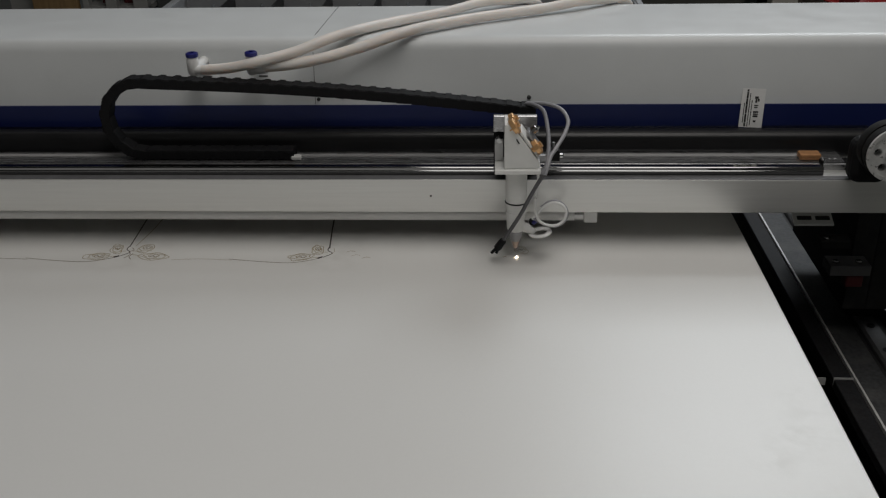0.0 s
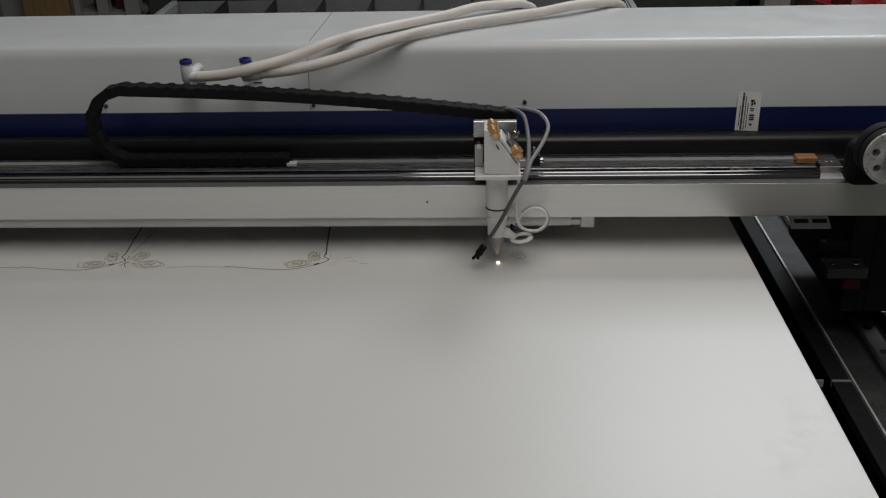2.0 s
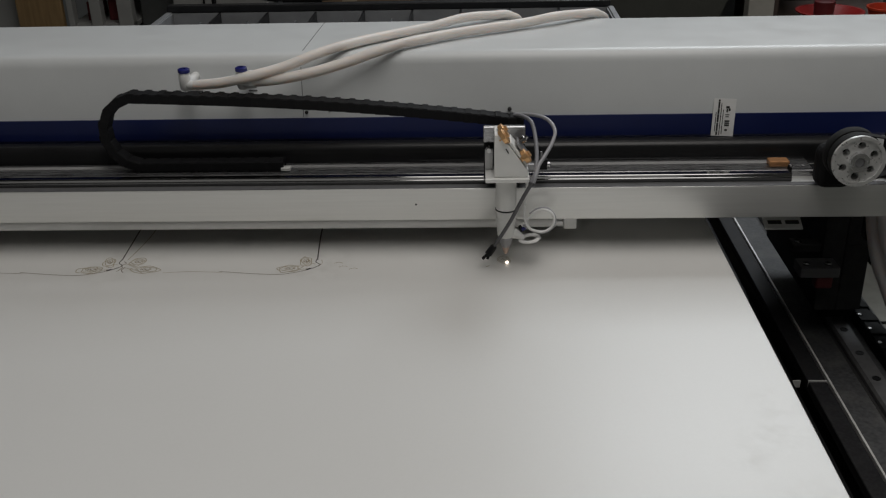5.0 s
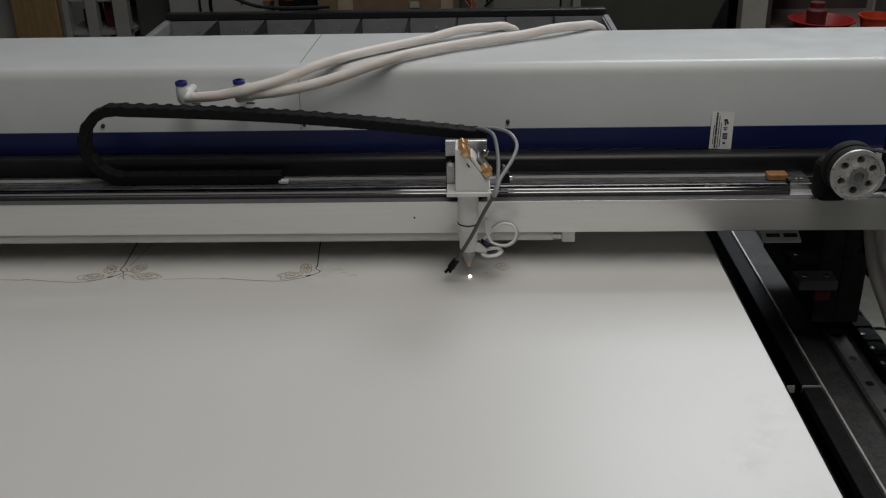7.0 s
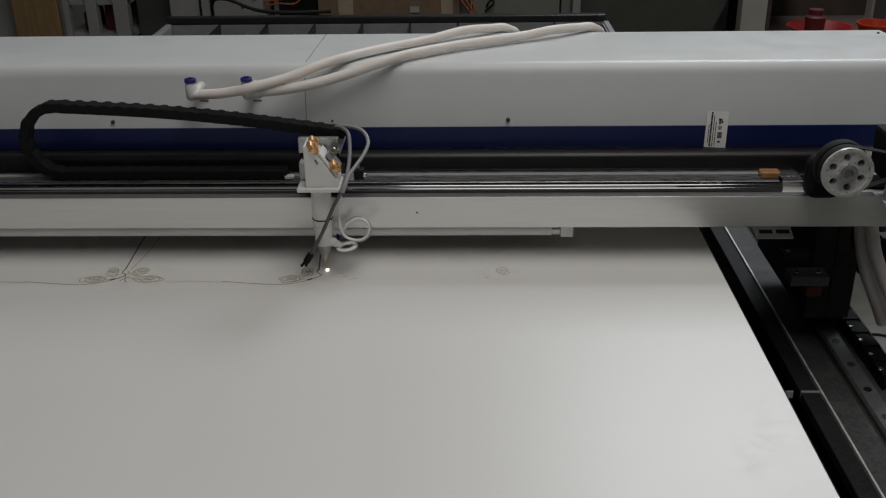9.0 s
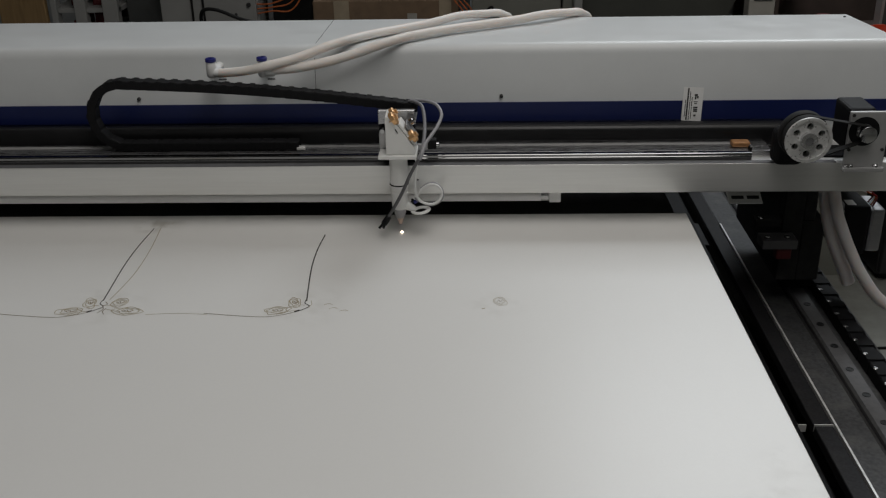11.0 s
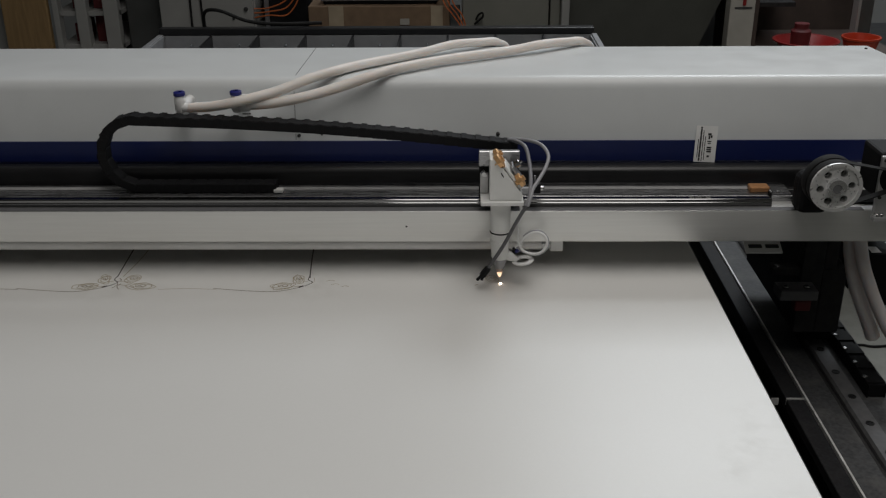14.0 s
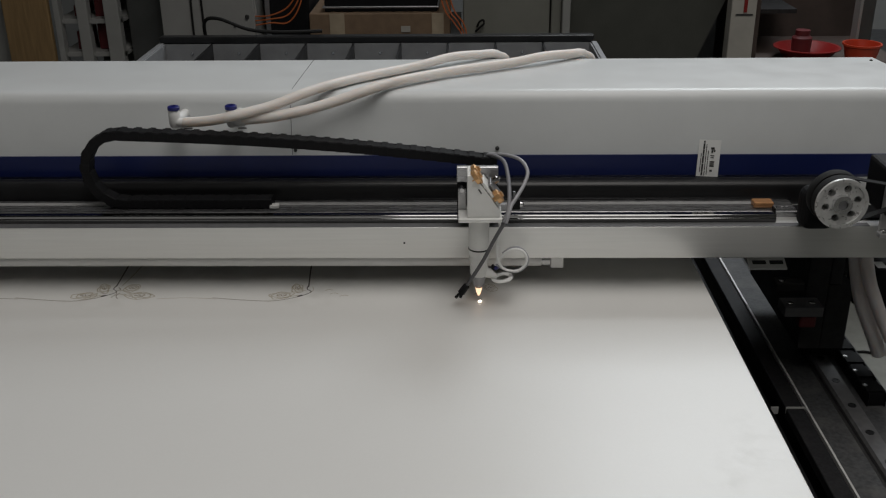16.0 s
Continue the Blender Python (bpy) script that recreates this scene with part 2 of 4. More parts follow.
# ---- mesh helpers ----
def part(name, bm, material, parent=None, label="", smooth=False):
    me = bpy.data.meshes.new(name)
    bmesh.ops.recalc_face_normals(bm, faces=bm.faces)
    bm.to_mesh(me)
    bm.free()
    me.materials.append(material)
    if smooth:
        for f in me.polygons:
            f.use_smooth = True
        me.set_sharp_from_angle(angle=radians(40))
    ob = new(name, me)
    if parent is not None:
        ob.parent = parent
    if label:
        ob["label"] = label
    return ob


def thing(name, label, category, at=(0, 0, 0), group="", kind=""):
    ob = new(name)
    ob.empty_display_size = 0.05
    ob.location = at
    return tagged(ob, label, category, group, kind)


def add_box(bm, x0, x1, y0, y1, z0, z1, bevel=0.0, m=None, seg=2):
    r = bmesh.ops.create_cube(bm, size=1)
    vs = r["verts"]
    for v in vs:
        v.co = Vector((x0 + (v.co.x + 0.5) * (x1 - x0), y0 + (v.co.y + 0.5) * (y1 - y0), z0 + (v.co.z + 0.5) * (z1 - z0)))
    if bevel:
        es = list({e for v in vs for e in v.link_edges})
        out = bmesh.ops.bevel(bm, geom=es, offset=bevel, segments=seg, affect="EDGES", profile=0.5)
        vs = list({v for f in out["faces"] for v in f.verts} | {v for v in vs if v.is_valid})
    if m is not None:
        bmesh.ops.transform(bm, matrix=m, verts=vs)
    return vs


def box(*a, **k):
    bm = bmesh.new()
    add_box(bm, *a, **k)
    return bm


AXIS = {"x": Matrix.Rotation(radians(90), 4, "Y"), "y": Matrix.Rotation(radians(90), 4, "X"), "z": Matrix.Identity(4)}


def add_lathe(bm, at, axis, rings, n=32):
    """A turned body: rings of (along, radius) on the axis through at."""
    q = AXIS[axis] if isinstance(axis, str) else axis
    if axis == "y":
        q = Matrix.Rotation(radians(-90), 4, "X")
    loops = []
    for h, r in rings:
        loops.append([bm.verts.new(Vector(at) + (q @ Vector((r * math.cos(2 * math.pi * k / n), r * math.sin(2 * math.pi * k / n), h)))) for k in range(n)])
    for a, b in zip(loops, loops[1:]):
        for k in range(n):
            bm.faces.new((a[k], a[(k + 1) % n], b[(k + 1) % n], b[k]))
    bm.faces.new(loops[0][::-1])
    bm.faces.new(loops[-1])


def lathe(at, axis, rings, n=32):
    bm = bmesh.new()
    add_lathe(bm, at, axis, rings, n)
    return bm


def extrude_x(profile, x0, x1, closed=True):
    """A (y, z) outline drawn out along x."""
    bm = bmesh.new()
    a = [bm.verts.new((x0, y, z)) for y, z in profile]
    b = [bm.verts.new((x1, y, z)) for y, z in profile]
    n = len(profile)
    for k in range(n):
        bm.faces.new((a[k], a[(k + 1) % n], b[(k + 1) % n], b[k]))
    bm.faces.new(a[::-1])
    bm.faces.new(b)
    return bm


def extrude_y(profile, y0, y1):
    """An (x, z) outline drawn out along y."""
    bm = bmesh.new()
    a = [bm.verts.new((x, y0, z)) for x, z in profile]
    b = [bm.verts.new((x, y1, z)) for x, z in profile]
    n = len(profile)
    for k in range(n):
        bm.faces.new((a[k], a[(k + 1) % n], b[(k + 1) % n], b[k]))
    bm.faces.new(a[::-1])
    bm.faces.new(b)
    return bm


def spline(pts, steps=8, closed=False):
    """Smooth points through the given ones."""
    p = [Vector(q) for q in pts]
    n = len(p)
    out = []
    for i in range(n if closed else n - 1):
        a, b, c, d = (p[(i + k) % n] if closed else p[min(max(i + k, 0), n - 1)] for k in (-1, 0, 1, 2))
        for s in range(steps):
            u = s / steps
            out.append(0.5 * ((2 * b) + (c - a) * u + (2 * a - 5 * b + 4 * c - d) * u * u + (3 * b - a - 3 * c + d) * u**3))
    if not closed:
        out.append(p[-1])
    return out


def add_sweep(bm, pts, r, n=10, closed=False, flat=1.0):
    """A round tube along points; flat squeezes it in z."""
    rings = []
    m = len(pts)
    up = Vector((0, 0, 1))
    for i in range(m):
        t = (pts[(i + 1) % m] - pts[i - 1]) if closed else (pts[min(i + 1, m - 1)] - pts[max(i - 1, 0)])
        t.normalize()
        side = t.cross(up)
        if side.length < 0.05:
            side = t.cross(Vector((0, 1, 0)))
        side.normalize()
        nor = side.cross(t)
        rr = r[i] if isinstance(r, list) else r
        rings.append([bm.verts.new(pts[i] + (side * math.cos(2 * math.pi * k / n) + nor * (flat * math.sin(2 * math.pi * k / n))) * rr) for k in range(n)])
    for i in range(m if closed else m - 1):
        a, b = rings[i], rings[(i + 1) % m]
        for k in range(n):
            bm.faces.new((a[k], a[(k + 1) % n], b[(k + 1) % n], b[k]))
    if not closed:
        bm.faces.new(rings[0][::-1])
        bm.faces.new(rings[-1])


def sweep(pts, r, n=10, closed=False, flat=1.0):
    bm = bmesh.new()
    add_sweep(bm, pts, r, n, closed, flat)
    return bm


# ---- the room ----
FLOOR_Z = -0.85
tagged(part("floor", box(-4.2, 4.2, -4.2, 3.4, FLOOR_Z - 0.1, FLOOR_Z), CONCRETE), "grey concrete workshop floor, stained", "floor", kind="structure")
tagged(part("ceiling", box(-4.2, 4.2, -4.2, 3.4, 2.3, 2.4), WALLP), "plain workshop ceiling, darkened to dim reflections", "ceiling", kind="structure")
tagged(part("wall_north", box(-4.2, 4.2, 3.2, 3.4, FLOOR_Z, 2.3), WALLP), "plain plaster wall, darkened to dim reflections", "wall", kind="structure")
tagged(part("wall_south", box(-4.2, 4.2, -4.2, -4.0, FLOOR_Z, 2.3), WALLW), "plain plaster wall, kept pale to bounce light", "wall", kind="structure")
tagged(part("wall_west", box(-4.2, -4.0, -4.0, 3.2, FLOOR_Z, 2.3), WALLW), "plain plaster wall, kept pale to bounce light", "wall", kind="structure")
tagged(part("wall_east", box(4.0, 4.2, -4.0, 3.2, FLOOR_Z, 2.3), WALLW), "plain plaster wall, kept pale to bounce light", "wall", kind="structure")

# ---- the white sheet on the bed ----
sheet = tagged(part("sheet", box(-1.20, 0.274, -1.02, 0.284, -0.006, 0.0, bevel=0.001, seg=1), SHEET),
               "white glossy sheet with scorched butterfly outlines on the bed", "sheet")


def mark(pts, w, material, name="engraved_line", closed=False, steps=6, label=""):
    return part(name, sweep(spline([(x, y, 0.0002) for x, y in pts], steps, closed), w, 6, closed, 0.3), material, sheet, label)


def petal(bx, by, cx, cy, rx, ry, lean, loops, w, material=None):
    """A wing: uneven nested loops about (cx, cy) and a stalk back to the body at (bx, by)."""
    ca, sa = math.cos(lean), math.sin(lean)
    for j in range(loops):
        k = 1.0 - 0.30 * j
        pts = []
        for i in range(12):
            a = 2 * math.pi * i / 12
            q = k * (1 + random.uniform(-0.2, 0.2))
            x, y = rx * q * math.cos(a), ry * q * math.sin(a)
            pts.append((cx + x * ca - y * sa + random.uniform(-0.0006, 0.0006), cy + x * sa + y * ca + j * ry * 0.08))
        mark(pts, w, material or FAINT, "wing_outline", True, 4, "faint tan scorched loop of a butterfly wing")
    mark([(bx, by), ((bx * 2 + cx) / 3, (by * 2 + cy) / 3 - 0.0015), ((bx + cx * 2) / 3, (by + cy * 2) / 3 - ry * 0.5), (cx, cy - ry * 1.05)], w * 0.8, FAINT)
    mark([(cx - rx * 0.35, cy - ry * 0.1), (cx - rx * 0.05, cy + ry * 0.25), (cx + rx * 0.1, cy - ry * 0.15), (cx + rx * 0.4, cy + ry * 0.2)], w, BURN, "scorch_mark")


def butterfly(x, y, stage):
    """Scorched outline with its body at (x, y); stage tells how far it has been cut."""
    random.seed(int(stage * 7))
    if stage > 1:
        mark([(x - 0.118, y - 0.007), (x - 0.08, y - 0.013), (x - 0.046, y - 0.016), (x - 0.026, y - 0.011), (x - 0.010, y - 0.003)], 0.0005, BURN)
        mark([(x - 0.011, y - 0.003), (x - 0.004, y + 0.002), (x + 0.002, y + 0.010), (x - 0.004, y + 0.017), (x - 0.004, y + 0.026)], 0.0006, CHAR)
        mark([(x - 0.013, y - 0.004), (x - 0.008, y + 0.000)], 0.0016, CHAR, "scorch_mark")
        petal(x - 0.004, y + 0.012, x - 0.0165, y + 0.019, 0.0075, 0.0125, 0.3, 3, 0.0005)
        petal(x - 0.008, y + 0.000, x - 0.0335, y - 0.001, 0.0160, 0.0085, 0.12, 3, 0.0005)
        if stage > 2:
            mark([(x + 0.001, y + 0.022), (x + 0.005, y + 0.016), (x + 0.001, y + 0.011), (x + 0.004, y + 0.004), (x + 0.000, y - 0.006)], 0.0005, BURN)
            mark([(x + 0.007, y + 0.006), (x + 0.005, y - 0.002), (x + 0.009, y - 0.009)], 0.0005, BURN)
            petal(x + 0.004, y + 0.012, x + 0.0190, y + 0.020, 0.0105, 0.0110, -0.5, 3, 0.0005)
            petal(x + 0.006, y + 0.004, x + 0.0340, y - 0.001, 0.0170, 0.0095, -0.1, 3, 0.0005)
        else:
            mark([(x + 0.002, y + 0.024), (x + 0.004, y + 0.014), (x + 0.001, y + 0.006)], 0.0003, FAINT)
            for dx, dy in ((0.024, 0.014), (0.031, 0.004), (0.044, -0.002)):
                mark([(x + dx - 0.005, y + dy - 0.001), (x + dx, y + dy + 0.002), (x + dx + 0.005, y + dy)], 0.0004, FAINT, "scorch_mark")
    else:
        petal(x + 0.003, y - 0.001, x - 0.001, y + 0.010, 0.0080, 0.0105, 0.3, 2, 0.0003)
        mark([(x - 0.022, y - 0.009), (x - 0.018, y - 0.007)], 0.0007, FAINT, "scorch_mark")


butterfly(-0.463, -0.001, 3)
butterfly(-0.2195, -0.001, 2)
butterfly(0.006, 0.010, 1)
mark([(-0.70, -0.012), (-0.62, -0.009), (-0.578, -0.011)], 0.0004, BURN)
mark([(-0.405, -0.011), (-0.37, -0.008), (-0.333, -0.011)], 0.0003, FAINT)
mark([(-0.466, 0.024), (-0.469, 0.075), (-0.4715, 0.126), (-0.471, 0.18), (-0.467, 0.238)], 0.0008, CHAR, "antenna_cut", label="dark charred curve of a long antenna")
mark([(-0.459, 0.026), (-0.453, 0.07), (-0.4505, 0.11), (-0.452, 0.17), (-0.458, 0.240)], 0.0005, FAINT, "antenna_cut")
mark([(-0.2225, 0.022), (-0.2275, 0.08), (-0.2300, 0.125), (-0.2295, 0.17), (-0.226, 0.214)], 0.0008, CHAR, "antenna_cut", label="dark charred curve of a long antenna")

# ---- the machine's fixed frame ----
table = thing("machine_frame", "black painted steel laser table frame with a guide rail", "machine", (0.45, 0, FLOOR_Z))
base = Matrix.Translation((-0.45, 0, -FLOOR_Z))


def tpart(name, bm, material, label=""):
    bmesh.ops.transform(bm, matrix=base, verts=bm.verts)
    return part(name, bm, material, table, label)


tpart("bed", box(-1.25, 0.262, -1.1, 0.60, -0.20, -0.0065, bevel=0.002), DARKBED, "dark cutting bed under the sheet")
tpart("back_cross_beam", box(-1.25, 0.395, 0.601, 0.70, -0.30, -0.195, bevel=0.003), FRAME)
tpart("pan", box(-1.25, 0.43, -1.3, 0.70, -0.42, -0.40), FRAME, "black catch pan below the bed")
for y0, y1 in ((-1.3, 0.0425), (0.0445, 1.25)):
    tpart("inner_strip", box(0.262, 0.384, y0, y1, -0.205, -0.191, bevel=0.001, seg=1), BLACK)
    tpart("outer_strip", box(0.404, 0.428, y0, y1, -0.205, -0.191, bevel=0.001, seg=1), FRAME)
tpart("strip_end", box(0.384, 0.394, 0.0428, 0.0442, -0.2, -0.1895), BRIGHTM, "thin pale joint edge")
tpart("strip_end", box(0.404, 0.4285, 0.0428, 0.0442, -0.2, -0.1895), BRIGHTM, "thin pale joint edge")
tpart("web", box(0.384, 0.404, -1.3, 1.25, -0.30, -0.225), BLACKG)
# the light along this upper edge is put into its pale colour
tpart("bright_edge", box(0.4285, 0.4312, -1.3, 0.68, -0.2, -0.1875), BRIGHTM, "side beam edge coloured pale for the light it catches")
tpart("side_beam", box(0.4312, 0.562, -1.35, 1.3, -0.30, -0.199, bevel=0.004), BEAMTOP, "speckled dusty black side beam")
tpart("rail_groove", box(0.4752, 0.4786, -1.3, 1.25, -0.1990, -0.1985), INK)
tpart("guide_rail", extrude_y([(0.4790, -0.1989), (0.5050, -0.1989), (0.5050, -0.192), (0.5025, -0.188), (0.4815, -0.188), (0.4790, -0.192)], -1.3, 1.25), RAILG, "grey steel guide rail with countersunk bolts")
for k in range(30):
    y = 0.1089 + 0.0636 * (k - 16)
    bm = bmesh.new()
    add_lathe(bm, (0.4920, y, -0.1879), "z", [(0, 0.0056), (0.0006, 0.0056), (0.0006, 0.0038), (0.0002, 0.0036)], 16)
    tpart("rail_bolt", bm, BLACKG)
for y in (-1.1, 1.1):
    tpart("leg", box(0.44, 0.54, y - 0.05, y + 0.05, FLOOR_Z, -0.298, bevel=0.004), FRAME)
for y in (-1.0, 0.65):
    tpart("leg", box(-1.2, -1.1, y - 0.05, y + 0.05, FLOOR_Z, -0.29, bevel=0.004), FRAME)
tpart("floor_beam", box(0.46, 0.52, -1.05, 1.05, -0.75, -0.69, bevel=0.003), FRAME)


# ---- the energy chain along the side rail ----
side_chain = thing("side_cable_chain", "black plastic cable chain lying along the side of the machine", "cable chain", (0.5300, 0.0, -0.199))


def chain_link_mesh(length, width, height):
    """Open link: two side plates with overlapping ears and two cross bars."""
    bm = bmesh.new()
    h, w, l = height / 2, width / 2, length / 2
    for s in (-1, 1):
        for (x0, x1, o) in ((-l * 1.15, l * 0.2, 0.0), (-l * 0.1, l * 1.15, 0.0012)):
            y0 = s * (w - o)
            add_box(bm, x0, x1, min(y0, y0 - s * 0.0016), max(y0, y0 - s * 0.0016), -h, h, 0.0008, seg=1)
    for z0, z1 in ((-h, -h + 0.0016), (h - 0.0016, h)):
        add_box(bm, -l * 0.72, l * 0.72, -w + 0.001, w - 0.001, z0, z1, 0.0004, seg=1)
    add_box(bm, -l, l, -w * 0.975, w * 0.975, -h * 0.9, h * 0.86)
    add_box(bm, -l * 0.80, l * 0.00, -w, w, h, h + 0.0010, 0.0004, seg=1)
    return bm


first = part("chain_link", chain_link_mesh(0.039, 0.025, 0.020), BLACK, side_chain)
first.matrix_basis = pose(0, 0.080, 0.0105, 0, 0, 90)
pin = part("link_pin", lathe((-0.0100, 0, 0.0208), "z", [(0, 0.0036), (0.0012, 0.0036), (0.0018, 0.0026)], 14), STEEL, side_chain, "small bright pin on the link")
pin.matrix_basis = pose(0, 0.080, 0)
for k in range(1, 29):
    o = new("chain_link", first.data)
    o.parent = side_chain
    o.matrix_basis = pose(0.0006 * math.sin(k * 0.9), 0.080 + 0.039 * k, 0.0105, 0, 0, 90)
    o = new("link_pin", pin.data)
    o.parent = side_chain
    o["label"] = "small bright pin on the link"
    o.matrix_basis = pose(0.0006 * math.sin(k * 0.9), 0.080 + 0.039 * k, 0)

# ---- the gantry ----
X0, X1 = -1.30, 0.62
gantry = thing("gantry", "white covered laser gantry with dark blue stripe and drive pulley", "gantry", (0, 0, 0))


def gpart(name, bm, material, label="", smooth=False, parent=None):
    return part(name, bm, material, parent or gantry, label, smooth)


def rounded(profile, r, seg=6):
    """Corner radii on a closed (y, z) outline; r is one radius for each corner."""
    out = []
    n = len(profile)
    for i in range(n):
        p, a, b = Vector(profile[i]), Vector(profile[i - 1]), Vector(profile[(i + 1) % n])
        if r[i] <= 0:
            out.append(tuple(p))
            continue
        u, v = (a - p).normalized(), (b - p).normalized()
        for k in range(seg + 1):
            s = k / seg
            q = (p + u * r[i]) * (1 - s) ** 2 + 2 * p * s * (1 - s) + (p + v * r[i]) * s * s
            out.append(tuple(q))
    return out


beam = gpart("beam", extrude_x(rounded([(0.032, 0.043), (0.032, 0.0845), (0.135, 0.0845), (0.135, 0.043)], [0.002, 0.0007, 0.0015, 0.002], 4), X0, X1), BEAM, "long silver aluminium crossbeam", True)
gpart("beam_hole", lathe((-0.1004, 0.0318, 0.0640), "y", [(0, 0.0013), (0.0004, 0.0013)], 10), INK, parent=beam)
gpart("beam_lip", box(0.145, 0.19, 0.036, 0.060, 0.0415, 0.0432), DULL, parent=beam)
gpart("beam_lip", box(0.06, 0.075, 0.036, 0.050, 0.0415, 0.0432), DULL, parent=beam)
gpart("front_groove", box(X0, 0.350, 0.0432, 0.0450, 0.0846, 0.0850), SEAM, parent=beam)
# dark strip laid on the beam top, where the metal reflects something dark
gpart("dark_reflection_strip", box(X0, 0.46, 0.0323, 0.0428, 0.0846, 0.0852), STEP, "dark strip standing in for the reflection on the beam top", parent=beam)
gpart("linear_rail", extrude_x(rounded([(0.0452, 0.0846), (0.0452, 0.0895), (0.0462, 0.0905), (0.0462, 0.0934), (0.0472, 0.0945), (0.0556, 0.0945), (0.0568, 0.0938), (0.0568, 0.0846)], [0, 0.0008, 0, 0.0004, 0.0006, 0.0006, 0.0005, 0], 4), X0, 0.351), RAIL, "polished steel linear rail")
gpart("rail_gap", box(X0, 0.351, 0.0570, 0.0628, 0.0846, 0.0856), SEAM, parent=beam)
gpart("belt_channel", extrude_x([(0.0630, 0.0846), (0.0630, 0.0915), (0.0645, 0.0922), (0.0660, 0.0922), (0.0664, 0.0900), (0.0684, 0.0900), (0.0688, 0.0925), (0.1015, 0.0930), (0.1030, 0.0920), (0.1030, 0.0846)], X0, 0.3815), CHANNEL, "grey aluminium channel beside the rail")
gpart("drive_belt", box(X0, 0.332, 0.0840, 0.0930, 0.0931, 0.0939), FLANGE, "thin grey toothed belt")
gpart("black_tube", extrude_x(rounded([(0.1050, 0.0846), (0.1050, 0.1150), (0.1290, 0.1150), (0.1290, 0.0846)], [0.003, 0.011, 0.008, 0.003], 6), X0, 0.448), BLACKG, "glossy black round-edged tube behind the rail", True)
gpart("clamp", box(0.3305, 0.355, 0.071, 0.087, 0.0932, 0.1005, bevel=0.0018), COPPER, "orange copper belt clamp")
# plate added to make the beam top black between pulley and motor
gpart("top_plate", box(0.3805, 0.600, 0.0530, 0.0980, 0.0846, 0.0872, bevel=0.0008, seg=1), BLACK, "black plate added over the beam top under the drive")
gpart("end_clip", box(0.3515, 0.3545, 0.0590, 0.0690, 0.0853, 0.0972, bevel=0.0008), BLACK, "small black end clip")
for q in ((0.3665, 0.0765), (0.3725, 0.0765)):
    gpart("screw", lathe((*q, 0.0929), "z", [(0, 0.0026), (0.0010, 0.0026), (0.0014, 0.0018)], 12), DULL)
for y, z in ((0.0610, 0.0972), (0.0660, 0.0972)):
    gpart("clip_screw", lathe((0.3535, y, z), "z", [(0, 0.0018), (0.0016, 0.0018), (0.0022, 0.0012)], 10), STEEL)

# cover
# hidden back foot drops to -0.050, added to block lamp light from behind
COV = [(0.150, 0.046), (0.143, 0.112), (0.1455, 0.1395), (0.158, 0.2195), (0.388, 0.2090), (0.400, -0.050)]
cover = gpart("cover", extrude_x(rounded(COV, [0.002, 0.002, 0, 0.016, 0.010, 0.002], 8), X0, 0.572), COVER, "long white enamelled sheet-metal cover with a rounded front edge", True)
gpart("blue_stripe", extrude_x([(0.1433, 0.108), (0.1410, 0.1122), (0.1437, 0.1386), (0.1460, 0.1388)], X0, 0.5722), BLUE, "dark blue stripe along the foot of the cover", parent=cover)
gpart("joint", extrude_x([(0.176, 0.2185), (0.176, 0.2190), (0.378, 0.2098), (0.378, 0.2093)], -0.2496, -0.2490), SEAM, "thin joint between two cover lengths", parent=cover)
gpart("joint", extrude_x([(0.1460, 0.1400), (0.1451, 0.1400), (0.1549, 0.2030), (0.1560, 0.2030)], -0.2496, -0.2490), SEAM, parent=cover)
for x in (0.0157, -0.506):
    gpart("screw", lathe((x, 0.1467, 0.1475), "y", [(0.001, 0.0026), (-0.0025, 0.0026), (-0.0034, 0.0016)], 12), INK, parent=cover)
gpart("screw", lathe((0.560, 0.352, 0.2106), "z", [(-0.001, 0.0022), (0.0012, 0.0022), (0.0018, 0.0014)], 10), INK, parent=cover)
gpart("screw", lathe((-0.245, 0.1465, 0.1460), "y", [(0.001, 0.0022), (-0.0025, 0.0022), (-0.0030, 0.0014)], 12), INK, parent=cover)
gpart("screw", lathe((-0.215, 0.1465, 0.1475), "y", [(0.001, 0.0014), (-0.0020, 0.0014), (-0.0025, 0.0010)], 10), INK, parent=cover)
for xc in (-0.383, -0.313):
    for k in range(2):
        z = 0.1795 - 0.0052 * k
        y = 0.1455 + (z - 0.1395) * 0.156
        gpart("vent_slot", box(xc - 0.005, xc + 0.006, y - 0.0014, y + 0.001, z - 0.0009, z + 0.0009, bevel=0.0004, seg=1), SEAM, parent=cover)

# label: its bars stand upright along its long side
lab = gpart("label", box(-0.0140, 0.0140, -0.0006, 0.0, -0.0238, 0.0238), PAPER, "white paper sticker with rows of black print", parent=cover)
lab.matrix_basis = pose(0.2868, 0.1420, 0.1343, -8.0, 0, 0) @ pose(0, 0, 0, 0, 2.5, 0)
random.seed(5)
for x, w, z0, z1 in ((-0.0100, 0.0010, -0.018, 0.006), (-0.0072, 0.0022, -0.0225, 0.0225), (-0.0040, 0.0010, -0.0225, 0.018), (-0.0012, 0.0009, -0.021, 0.010)):
    z = z0
    while z < z1:
        h = random.uniform(0.004, 0.011)
        gpart("print_bar", box(x - w / 2, x + w / 2, -0.0009, -0.0005, z, min(z + h, z1)), INK, parent=lab)
        z += h + random.uniform(0.0003, 0.0007)
